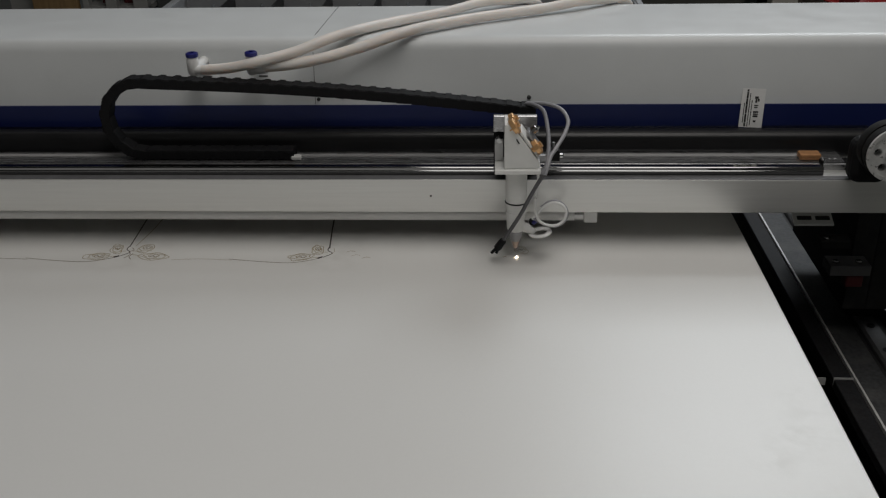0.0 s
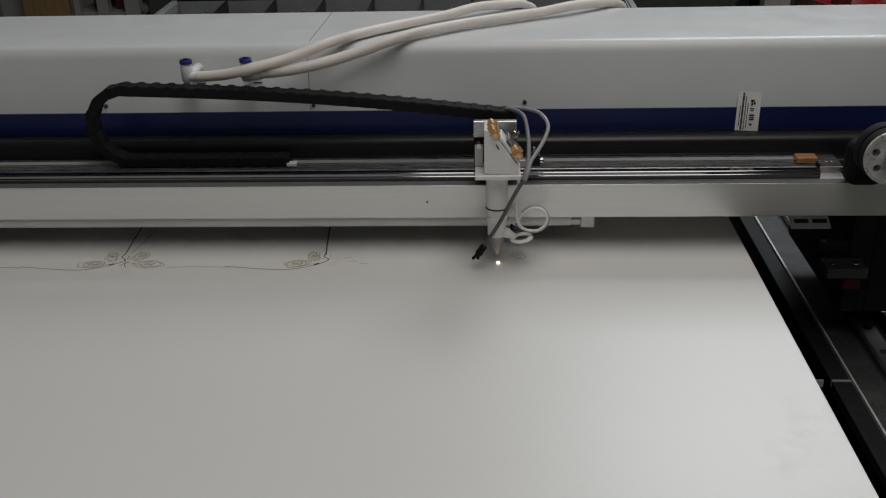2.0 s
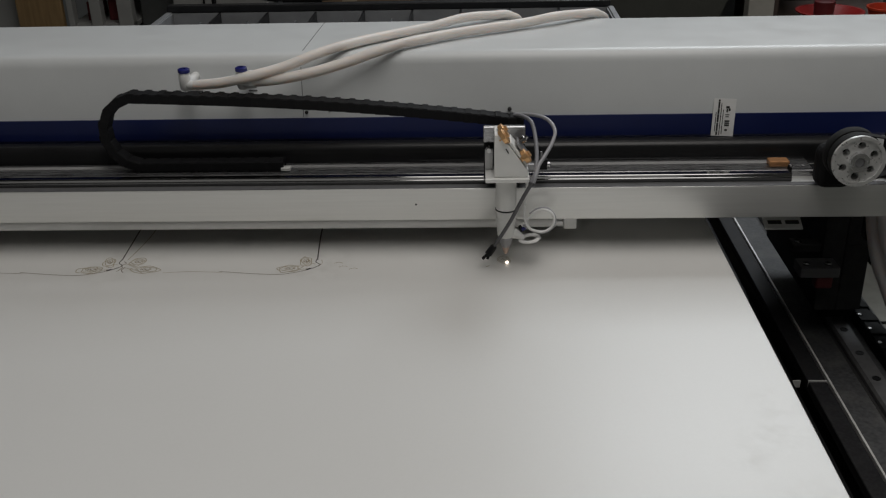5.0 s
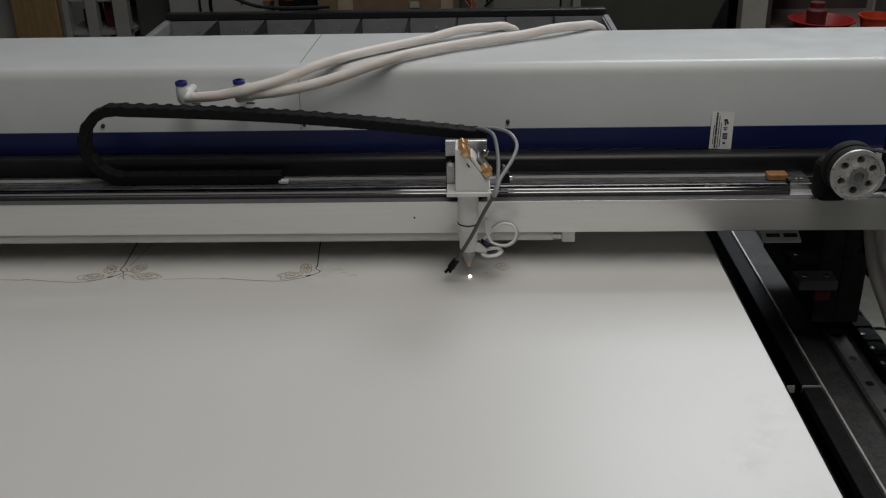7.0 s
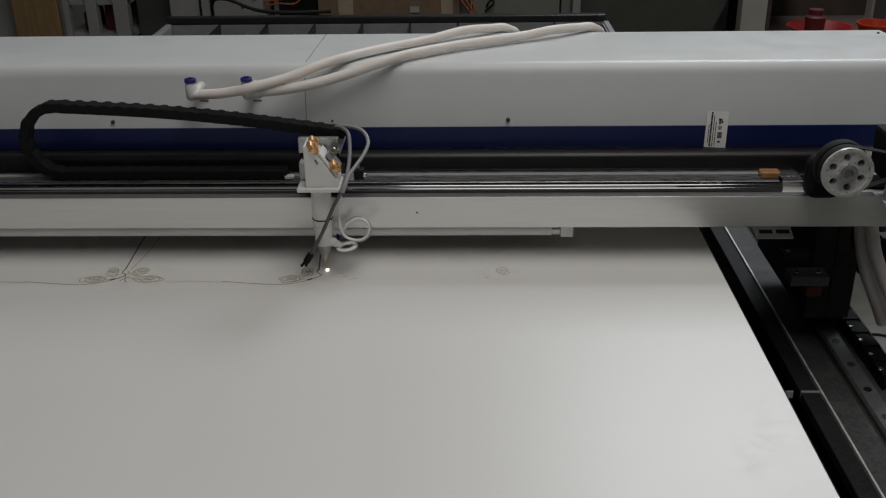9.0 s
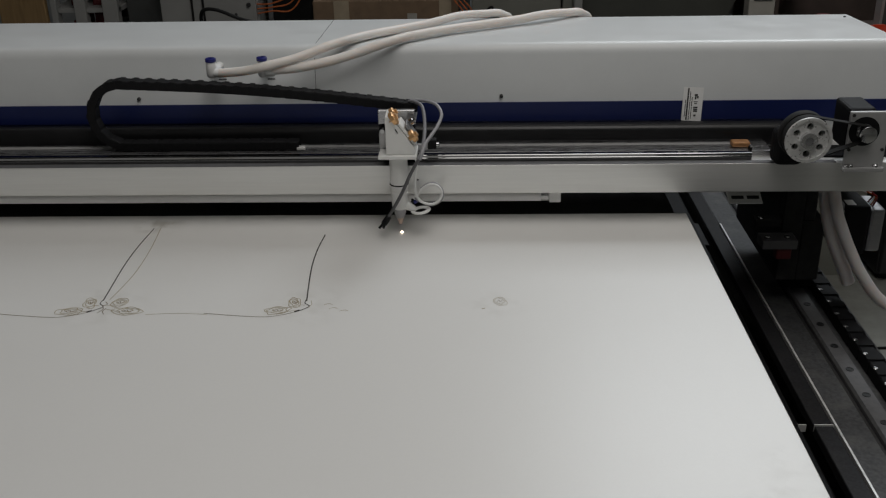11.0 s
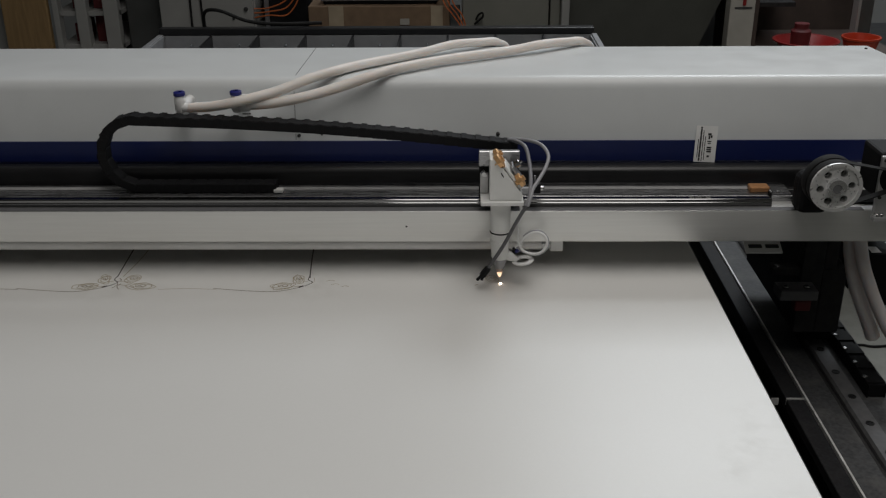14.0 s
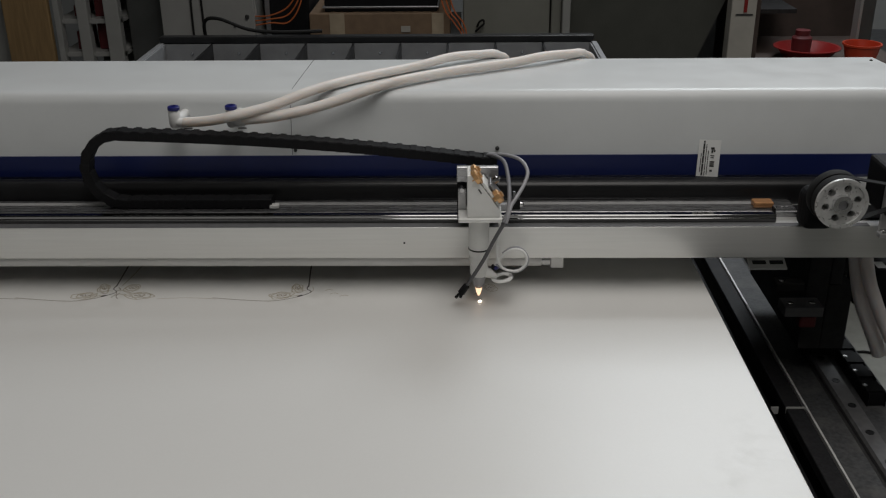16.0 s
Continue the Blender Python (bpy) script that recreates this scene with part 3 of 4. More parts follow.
for x, z, w, h in ((0.0040, 0.0130, 0.0022, 0.0014), (0.0036, 0.0090, 0.0010, 0.0022), (0.0064, 0.0100, 0.0012, 0.0016), (0.0042, 0.0035, 0.0026, 0.0006), (0.0042, 0.0010, 0.0020, 0.0006),
                   (0.0046, -0.0045, 0.0030, 0.0010), (0.0046, -0.0072, 0.0030, 0.0008), (0.0046, -0.0098, 0.0030, 0.0010), (0.0042, -0.0160, 0.0016, 0.0012)):
    gpart("print_bar", box(x - w, x + w, -0.0009, -0.0005, z - h, z + h), INK, parent=lab)

# water hoses and their elbows
for x, dz in ((-0.3855, 0.0), (-0.3145, 0.001)):
    fit = gpart("elbow_fitting", sweep(spline([(x, 0.156, 0.193 + dz), (x, 0.130, 0.194 + dz), (x, 0.112, 0.197 + dz), (x + 0.004, 0.106, 0.1955 + dz), (x + 0.016, 0.106, 0.1955 + dz)], 6), 0.0060, 16), PVC, "white plastic push-in elbow", True)
    gpart("elbow_knuckle", lathe((x, 0.107, 0.1940 + dz), "z", [(-0.006, 0.0040), (-0.004, 0.0062), (0.000, 0.0072), (0.0135, 0.0072), (0.0165, 0.0060)], 20), PVC, "", True, fit)
    gpart("release_ring", lathe((x, 0.107, 0.2105 + dz), "z", [(0, 0.0062), (0.0008, 0.0074), (0.0045, 0.0074), (0.0055, 0.0058), (0.0055, 0.003), (0.004, 0.003)], 20), BLUEP, "dark blue release ring", True, fit)
gpart("water_hose", sweep(spline([(-0.376, 0.106, 0.1950), (-0.341, 0.102, 0.1985), (-0.3058, 0.0985, 0.2065), (-0.264, 0.114, 0.2140), (-0.2256, 0.137, 0.2240), (-0.1943, 0.168, 0.2270), (-0.1623, 0.2135, 0.2245), (-0.0906, 0.290, 0.2215), (-0.045, 0.333, 0.2235), (-0.005, 0.368, 0.2190), (0.024, 0.396, 0.2120), (0.042, 0.420, 0.18), (0.05, 0.43, 0.03)], 8), 0.0063, 14), HOSE, "milky silicone water hose lying over the cover", True)
gpart("water_hose", sweep(spline([(-0.302, 0.106, 0.1985), (-0.2664, 0.110, 0.2005), (-0.2253, 0.119, 0.2065), (-0.1847, 0.133, 0.2150), (-0.1478, 0.145, 0.2250), (-0.1149, 0.176, 0.2275), (-0.0579, 0.2320, 0.2250), (-0.0047, 0.270, 0.2235), (0.045, 0.306, 0.2220), (0.085, 0.333, 0.2235), (0.125, 0.368, 0.2190), (0.153, 0.396, 0.2120), (0.170, 0.420, 0.18), (0.175, 0.43, 0.03)], 8), 0.0066, 14), HOSE, "milky silicone water hose lying over the cover", True)

# lamp tube below the beam
tube = gpart("light_tube", lathe((X0, 0.056, 0.0318), "x", [(0, 0.0088), (1.3795, 0.0088)], 20), PVC, "thin white unlit tube under the beam", True)
gpart("tube_ring", lathe((0.0690, 0.056, 0.0318), "x", [(0, 0.0092), (0.0105, 0.0092)], 20), STEEL, "bright metal ring", True, tube)
gpart("tube_socket", box(0.0800, 0.0960, 0.045, 0.066, 0.0240, 0.0428, bevel=0.0015), PVC, parent=tube)
gpart("tube_carrier", box(X0, 0.0795, 0.0420, 0.080, 0.0408, 0.0428), SEAM, parent=tube)

# drive pulley
PX, PZ = 0.4023, 0.1323
pulley = thing("drive_pulley", "", "")
pulley.parent = gantry
pulley["label"] = "bright aluminium toothed pulley with six holes"
pulley.location = (PX, -0.016, PZ)
for key in ("category",):
    if key in pulley:
        del pulley[key]


def disc_with_holes():
    """Wheel web with six round holes, drawn out along y."""
    bm = bmesh.new()
    n, holes, ring_r, hole_r, outer, inner = 24, 6, 0.0182, 0.0043, 0.0262, 0.0105
    for h in range(holes):
        a0 = math.radians(60 * h - 30)
        a1 = a0 + math.radians(60)
        c = Vector((ring_r * math.cos(a0 + math.radians(30)), ring_r * math.sin(a0 + math.radians(30))))
        m = 24
        hole = [c + Vector((math.cos(2 * math.pi * k / m), math.sin(2 * math.pi * k / m))) * hole_r for k in range(m)]
        rim = []
        for v in hole:
            d = (v - c).normalized()
            s = 0.0
            p = v.copy()
            while True:
                q = p + d * 0.00004
                ang = math.atan2(q.y, q.x)
                rel = (ang - (a0 + math.radians(30)) + math.pi) % (2 * math.pi) - math.pi
                if q.length > outer or q.length < inner or abs(rel) > math.radians(30):
                    break
                p = q
            rim.append(p)
        for y0 in (0.001, 0.013):
            vi = [bm.verts.new((v.x, y0, v.y)) for v in hole]
            vo = [bm.verts.new((v.x, y0, v.y)) for v in rim]
            for k in range(m):
                bm.faces.new((vi[k], vi[(k + 1) % m], vo[(k + 1) % m], vo[k]))
            if y0 == 0.001:
                front = vi
            else:
                for k in range(m):
                    bm.faces.new((front[k], front[(k + 1) % m], vi[(k + 1) % m], vi[k]))
    bmesh.ops.remove_doubles(bm, verts=bm.verts, dist=0.0003)
    return bm


def ring_y(y0, y1, r0, r1, n=48):
    bm = bmesh.new()
    loops = [[bm.verts.new((r * math.cos(2 * math.pi * k / n), y, r * math.sin(2 * math.pi * k / n))) for k in range(n)] for y, r in ((y0, r0), (y0, r1), (y1, r1), (y1, r0))]
    for a, b in zip(loops, loops[1:] + loops[:1]):
        for k in range(n):
            bm.faces.new((a[k], a[(k + 1) % n], b[(k + 1) % n], b[k]))
    return bm


gpart("web", disc_with_holes(), PULLEY, "polished web with six holes", parent=pulley)
gpart("rim", ring_y(-0.0012, 0.0022, 0.0258, 0.0299), PULLEY, "bright rim flange", True, pulley)
gpart("belt_band", ring_y(0.0024, 0.0125, 0.0264, 0.0296), RUBBER, "black toothed belt round the pulley", True, pulley)
gpart("hub", ring_y(-0.0050, 0.015, 0.0055, 0.0108, 32), POLISH, "", True, pulley)
gpart("shaft", lathe((0, -0.0035, 0), "y", [(0, 0.0050), (0.0008, 0.0056), (0.048, 0.0056)], 20), DULL, "", True, pulley)
gpart("belt_drum", lathe((PX, 0.0010, PZ), "y", [(0, 0.0306), (0.002, 0.0313), (0.012, 0.0313), (0.014, 0.0300)], 48), RUBBER, "black belt-covered drum behind the pulley", True)
gpart("bearing_block", box(PX - 0.031, PX + 0.012, 0.0155, 0.046, 0.0846, 0.137, bevel=0.012, seg=4), BLACK, "black bearing block behind the pulley")


def belt(c0, r0, c1, r1, y0, y1, th):
    """Closed belt round two wheels in the x-z plane."""
    (x0, z0), (x1, z1) = c0, c1
    d = math.hypot(x1 - x0, z1 - z0)
    base_a = math.atan2(z1 - z0, x1 - x0)
    off = math.acos((r0 - r1) / d)
    bm = bmesh.new()
    pts = []
    for k in range(25):
        a = base_a + off + (2 * math.pi - 2 * off) * k / 24
        pts.append((x0, z0, r0, a))
    for k in range(17):
        a = base_a - off + 2 * off * k / 16
        pts.append((x1, z1, r1, a))
    loops = []
    for x, z, r, a in pts:
        loops.append([bm.verts.new((x + rr * math.cos(a), y, z + rr * math.sin(a))) for rr, y in ((r, y0), (r + th, y0), (r + th, y1), (r, y1))])
    m = len(loops)
    for i in range(m):
        a, b = loops[i], loops[(i + 1) % m]
        for k in range(4):
            bm.faces.new((a[k], a[(k + 1) % 4], b[(k + 1) % 4], b[k]))
    return bm


MX, MZ = 0.4770, 0.1385
gpart("timing_belt", belt((PX, PZ), 0.0288, (MX, MZ), 0.0087, -0.0120, -0.0012, 0.0012), RUBBER, "black timing belt from motor to pulley", True)
motor = gpart("motor", box(0.4575, 0.4920, 0.006, 0.062, 0.1095, 0.1670, bevel=0.004), BLACK, "black square stepper motor")
gpart("motor_flange", box(0.4570, 0.5080, 0.0, 0.0058, 0.0905, 0.1645, bevel=0.0015), FLANGE, "grey aluminium mounting flange", parent=motor)
gpart("motor_boss", lathe((MX, -0.0005, MZ), "y", [(0, 0.0195), (0.0005, 0.0195)], 36), BLACK, "", False, motor)
gpart("motor_pulley", lathe((MX, -0.0165, MZ), "y", [(0, 0.0098), (0.0008, 0.0108), (0.0022, 0.0108), (0.0026, 0.0084), (0.0154, 0.0084), (0.0156, 0.0104), (0.0164, 0.0104)], 28), STEEL, "small bright toothed pulley", True, motor)
gpart("foot", box(0.4560, 0.5080, -0.0060, 0.006, 0.0848, 0.0905, bevel=0.001), FLANGE, parent=motor)
for x in (0.4610, 0.4660):
    gpart("foot_bolt", lathe((x, -0.001, 0.0905), "z", [(0, 0.0035), (0.003, 0.0035), (0.0038, 0.0026)], 12), STEEL, parent=motor)
gpart("foot_bolt", lathe((0.498, -0.001, 0.0905), "z", [(0, 0.0035), (0.003, 0.0035), (0.0038, 0.0026)], 12), STEEL, parent=motor)
for x, z in ((0.4610, 0.160), (0.5035, 0.160), (0.5035, 0.114), (0.4610, 0.114)):
    gpart("flange_screw", lathe((x, -0.0012, z), "y", [(0, 0.0022), (0.0012, 0.0022)], 10), INK, parent=motor)
for k, y in enumerate((0.012, 0.018, 0.024)):
    gpart("motor_wire", sweep(spline([(0.512, 0.05 + 0.004 * k, 0.12), (0.525, 0.04 + y, 0.118), (0.535, 0.05 + y, 0.105), (0.55, 0.07 + y, 0.0870)], 6), 0.0011, 6), (RED, PVC, CABLED)[k], parent=motor)

# the leg that carries the gantry on the side rail
# unseen depth back to y 0.400 is added to shade the side beam
leg = gpart("leg_plate", box(0.440, 0.4700, 0.150, 0.400, -0.150, 0.0428, bevel=0.002), DARKBED, "black steel leg of the gantry")
gpart("leg_wing", box(0.4700, 0.4880, 0.150, 0.400, -0.0500, 0.0428, bevel=0.002), DARKBED, parent=leg)
gpart("leg_foot", box(0.4700, 0.5040, 0.150, 0.400, -0.150, -0.0502, bevel=0.002), DARKBED, parent=leg)
gpart("carriage", box(0.4660, 0.5150, 0.195, 0.260, -0.1870, -0.1505, bevel=0.003), BLACK, "black rail carriage", parent=leg)
gpart("step_plate", box(0.4040, 0.4560, 0.118, 0.1500, -0.0835, -0.0690, bevel=0.0015), STEP, "grey aluminium step plate with screws", parent=leg)
gpart("step_top", box(0.4000, 0.4395, 0.1525, 0.175, -0.0620, -0.050, bevel=0.0015), DARKBED, parent=leg)
for q in ((0.414, 0.130), (0.443, 0.130)):
    gpart("screw", lathe((*q, -0.0690), "z", [(0, 0.0046), (0.002, 0.0046), (0.003, 0.003)], 14), STEEL, parent=leg)
gpart("screw", lathe((0.409, 0.160, -0.050), "z", [(0, 0.0046), (0.002, 0.0046), (0.003, 0.003)], 14), STEEL, parent=leg)
gpart("red_wiper", box(0.4270, 0.4500, 0.1215, 0.1395, -0.102, -0.0837, bevel=0.003), MAROON, "small red plastic wiper", parent=leg)
br = bmesh.new()
tilt = Matrix.Translation((0, 0.080, 0.0250)) @ Matrix.Rotation(radians(24), 4, "X")
add_box(br, 0.331, 0.3780, -0.0235, 0.030, -0.0015, 0.0015, 0.0010, m=tilt, seg=2)
slotted = gpart("slotted_bracket", br, WHITE, "white bracket plate with two slots")
for x in (0.3445, 0.3660):
    bm = bmesh.new()
    add_box(bm, x - 0.0085, x + 0.0085, -0.0160, -0.0095, 0.0013, 0.0018, 0.0002, m=tilt, seg=1)
    gpart("slot", bm, INK, parent=slotted)
gpart("bracket_web", box(0.333, 0.3700, 0.108, 0.113, 0.0380, 0.0428), WHITE, parent=slotted)

# motor and hoses hanging at the end
ym = gpart("rear_motor", box(0.5310, 0.5690, 0.150, 0.215, -0.108, -0.028, bevel=0.004), BLACK, "black and silver stepper motor under the beam end")
gpart("motor_cap", box(0.5695, 0.5920, 0.152, 0.213, -0.104, -0.034, bevel=0.005), DULL, "silver end cap", parent=ym)
gpart("motor_face", box(0.5190, 0.5305, 0.152, 0.213, -0.090, -0.024, bevel=0.004), DULL, "silver mounting face", parent=ym)
for z in (-0.036, -0.056, -0.076):
    gpart("face_bolt", lathe((0.5250, 0.1515, z), "y", [(0, 0.0042), (-0.0030, 0.0042), (-0.0038, 0.0030)], 12), STEEL, parent=ym)
gpart("motor_sticker", box(0.5350, 0.5480, 0.156, 0.176, -0.0279, -0.0275), PAPER, "small white sticker", parent=ym)
gpart("motor_bracket", box(0.5160, 0.5187, 0.170, 0.205, -0.090, 0.0428), BLACK, parent=ym)
for k in range(4):
    gpart("motor_wire", sweep(spline([(0.575, 0.165 + 0.006 * k, -0.034), (0.578, 0.160 + 0.006 * k, -0.018), (0.570 - 0.006 * k, 0.162 + 0.006 * k, -0.010), (0.560, 0.17, 0.010), (0.575, 0.18, 0.043)], 6), 0.0013, 6), (RED, ORWIRE, PVC, MAROON)[k], parent=ym)
gpart("drain_hose", sweep(spline([(0.4690, 0.085, 0.044), (0.4770, 0.085, 0.0), (0.4890, 0.085, -0.042), (0.5055, 0.086, -0.078), (0.5180, 0.087, -0.104), (0.5260, 0.088, -0.122)], 8), 0.0098, 16), CLEARHOSE, "short translucent hose end", True)
gpart("hose_tie", sweep(spline([(0.5230, 0.074, -0.066), (0.5265, 0.072, -0.082), (0.5310, 0.074, -0.098), (0.5360, 0.080, -0.106)], 5), 0.0024, 8), RED, "red strap between the hoses", True)
gpart("drain_hose", sweep(spline([(0.4730, 0.067, 0.044), (0.4860, 0.067, -0.003), (0.4985, 0.067, -0.032), (0.5110, 0.067, -0.058), (0.535, 0.066, -0.100), (0.570, 0.065, -0.142), (0.625, 0.07, -0.17), (0.70, 0.10, -0.21), (0.78, 0.16, -0.26)], 8), 0.0084, 16), CLEARHOSE, "hanging translucent hose", True)


# ---- the laser head ----
head = thing("laser_head", "white laser cutting head with brass knobs and glowing nozzle", "laser head", (0, 0, 0))


def hpart(name, bm, material, label="", smooth=False, parent=None):
    return part(name, bm, material, parent or head, label, smooth)


hpart("carriage_plate", box(-0.0272, 0.0205, 0.0185, 0.0235, 0.1020, 0.1470, bevel=0.0008, seg=1), BLACK, "black carriage plate")
plate = hpart("back_plate", box(-0.0275, 0.0208, 0.0165, 0.0235, 0.1475, 0.1668, bevel=0.0008, seg=1), CHANNEL, "grey aluminium back plate")
hpart("slider_block", box(-0.0260, -0.0165, 0.004, 0.018, 0.1185, 0.1400, bevel=0.001), FLANGE, "small machined slider block")
hpart("slider_screw", lathe((-0.0215, 0.0035, 0.142), "y", [(0, 0.003), (0.012, 0.003)], 14), STEEL)
hpart("slider", box(-0.024, 0.022, 0.0240, 0.0640, 0.0975, 0.1190, bevel=0.0015), BLACK, "black carriage on the linear rail")
base_plate = hpart("base_plate", box(-0.0258, 0.0243, -0.0240, 0.0184, 0.1128, 0.1180, bevel=0.0008, seg=1), WHITE, "white square base plate")
# mirror housing: a block with its upper corner cut off
prof = [(-0.0156, 0.1181), (0.0225, 0.1181), (0.0225, 0.1260), (-0.0010, 0.1590), (-0.0070, 0.1690), (-0.0156, 0.1690)]
bm = extrude_y(prof, -0.0200, 0.0140)
bmesh.ops.bevel(bm, geom=list(bm.edges), offset=0.0008, segments=1, affect="EDGES")
hous = hpart("mirror_housing", bm, WHITE, "white mirror housing with a slanted face")
slant = Matrix.Translation((0.0108, -0.003, 0.1425)) @ Matrix.Rotation(radians(54.5), 4, "Y")
bm = bmesh.new()
add_box(bm, -0.0185, 0.0155, -0.015, 0.015, 0.0008, 0.0040, 0.0006, m=slant, seg=1)
hpart("mirror_plate", bm, WHITE, "white adjusting plate", parent=hous)
bm = bmesh.new()
add_box(bm, -0.0120, 0.0120, -0.011, 0.011, 0.0062, 0.0092, 0.0006, m=slant, seg=1)
hpart("mirror_cap", bm, DULL, "grey mirror cap", parent=hous)


def knob(at, m, r, material):
    """Knurled thumb screw."""
    bm = bmesh.new()
    n = 20
    loops = []
    for h, rr in ((0, 0.55), (0.0035, 0.55), (0.0036, 1.0), (0.0085, 1.0), (0.0095, 0.8), (0.0096, 0.45), (0.0120, 0.45)):
        loops.append([bm.verts.new(m @ (Vector(at) + Vector((r * rr * (1 + (0.09 if k % 2 and rr == 1.0 else 0)) * math.cos(2 * math.pi * k / n), r * rr * (1 + (0.09 if k % 2 and rr == 1.0 else 0)) * math.sin(2 * math.pi * k / n), h)))) for k in range(n)])
    for a, b in zip(loops, loops[1:]):
        for k in range(n):
            bm.faces.new((a[k], a[(k + 1) % n], b[(k + 1) % n], b[k]))
    bm.faces.new(loops[-1])
    bm.faces.new(loops[0][::-1])
    return hpart("thumb_screw", bm, material, "", False, hous)


slantu = slant @ Matrix.Translation((0, 0, 0.0042))
knob((-0.0280, -0.0125, -0.0095), slantu, 0.0084, BRASS)["label"] = "knurled brass thumb screw"
knob((-0.0305, 0.0025, -0.0090), slantu, 0.0070, BRASS)["label"] = "knurled brass thumb screw"
knob((0.0055, -0.0120, -0.0030), slantu, 0.0078, BRASS)["label"] = "knurled brass thumb screw"
knob((-0.0070, 0.0050, 0.003), slantu, 0.0042, STEEL)["label"] = "steel spring screw"
bm = bmesh.new()
add_box(bm, -0.003, 0.003, -0.0006, 0.0006, -0.0006, 0.0006, m=Matrix.Translation((-0.001, -0.0203, 0.150)) @ Matrix.Rotation(radians(60), 4, "Y"))
hpart("notch", bm, INK, parent=hous)

# lens tube and nozzle
TX = -0.0015
tubeh = hpart("lens_tube", lathe((TX, 0, 0), "z", [(0.0640, 0.0118), (0.0650, 0.0121), (0.1120, 0.0121), (0.1128, 0.0116)], 40), WHITE, "white round lens tube", True)
hpart("rubber_band", lathe((TX, 0, 0.0705), "z", [(0, 0.0122), (0.0004, 0.0127), (0.0014, 0.0127), (0.0018, 0.0122)], 32), RUBBER, "thin black rubber band", True, tubeh)
hpart("lower_tube", lathe((TX, 0, 0), "z", [(0.0360, 0.0090), (0.0385, 0.0104), (0.0560, 0.0110), (0.0562, 0.0116), (0.0600, 0.0116), (0.0602, 0.0110), (0.0639, 0.0110)], 40), WHITE, "white lower lens tube", True, tubeh)
hpart("nozzle_cone", lathe((TX, 0, 0), "z", [(0.0225, 0.0050), (0.0232, 0.0058), (0.0290, 0.0076), (0.0359, 0.0089)], 36), DULL, "grey conical nozzle", True, tubeh)
hpart("nozzle_tip", lathe((TX, 0, 0), "z", [(0.0130, 0.0016), (0.0135, 0.0022), (0.0224, 0.0048)], 28), TIP, "coppery nozzle tip", True, tubeh)
spot = hpart("laser_spot", lathe((0, 0, 0.0004), "z", [(0, 0.0013), (0.0004, 0.0017), (0.0009, 0.0017), (0.0014, 0.0012), (0.0017, 0.0005)], 20), SPOT, "white-hot glowing laser spot on the sheet", True)
flame = hpart("flame", lathe((0, 0, 0), "z", [(-0.0052, 0.0006), (-0.0030, 0.0020), (0.0, 0.0030), (0.0060, 0.0042), (0.0080, 0.0040)], 16), FLAME, "small orange flame at the nozzle", True)
# air ring and clamp
bm = bmesh.new()
ring = [(0.0265 + 0.0105 * math.cos(a), -0.0015 + 0.0105 * math.sin(a), 0.0330 + 0.0015 * math.cos(a)) for a in np.linspace(0, 2 * math.pi, 20, endpoint=False)]
add_sweep(bm, spline(ring, 3, True), 0.0030, 8, True, 0.6)
hpart("air_ring", bm, PVC, "white plastic ring beside the nozzle", True)
hpart("ring_arm", sweep([Vector((0.004, 0, 0.0400)), Vector((0.011, 0, 0.0385)), Vector((0.0185, -0.001, 0.0345)), Vector((0.0200, -0.001, 0.0338))], [0.0062, 0.0060, 0.0036, 0.0026], 12), WHITE, "tapered white arm", True)
hpart("ring_screw", lathe((0.0165, 0.002, 0.0415), "z", [(0, 0.003), (0.0060, 0.003), (0.007, 0.002)], 14), BLACK)

# cables and hose
hpart("grey_cable", sweep(spline([(0.010, 0.080, 0.160), (0.0185, 0.068, 0.163), (0.0290, 0.048, 0.1620), (0.0330, 0.026, 0.1500), (0.0335, 0.000, 0.1365), (0.0305, -0.022, 0.1230), (0.0258, -0.0290, 0.1150)], 8), 0.0024, 10), CABLEG, "grey cable", True)
hpart("pale_cable", sweep(spline([(0.012, 0.084, 0.160), (0.032, 0.062, 0.166), (0.0480, 0.045, 0.1655), (0.0555, 0.026, 0.1580), (0.0510, 0.010, 0.1480), (0.0420, -0.006, 0.1385), (0.0350, -0.016, 0.1310), (0.0318, -0.024, 0.1230), (0.0285, -0.0285, 0.1145)], 8), 0.0022, 10), CABLEW, "pale grey cable", True)
dark = hpart("sensor_cable", sweep(spline([(0.0272, -0.0285, 0.1150), (0.0205, -0.0300, 0.1040), (0.0140, -0.0290, 0.0910), (0.0040, -0.0250, 0.0680), (-0.0069, -0.0200, 0.0463), (-0.0160, -0.0165, 0.0300)], 8), 0.0022, 10), CABLED, "dark sensor cable hanging across the tube", True)
hpart("plug_body", sweep([Vector((-0.0155, -0.0168, 0.0312)), Vector((-0.0160, -0.0166, 0.0300)), Vector((-0.0225, -0.0150, 0.0195)), Vector((-0.0228, -0.015, 0.0190))], [0.0022, 0.0040, 0.0044, 0.0040], 8), BLACK, "black plug", parent=dark)
for dx in (-0.0022, 0.0018):
    hpart("plug_prong", sweep([Vector((-0.0225 + dx * 0.6, -0.0150, 0.0192)), Vector((-0.0262 + dx * 1.4, -0.0145, 0.0130))], 0.0019, 6), BLACK, parent=dark)
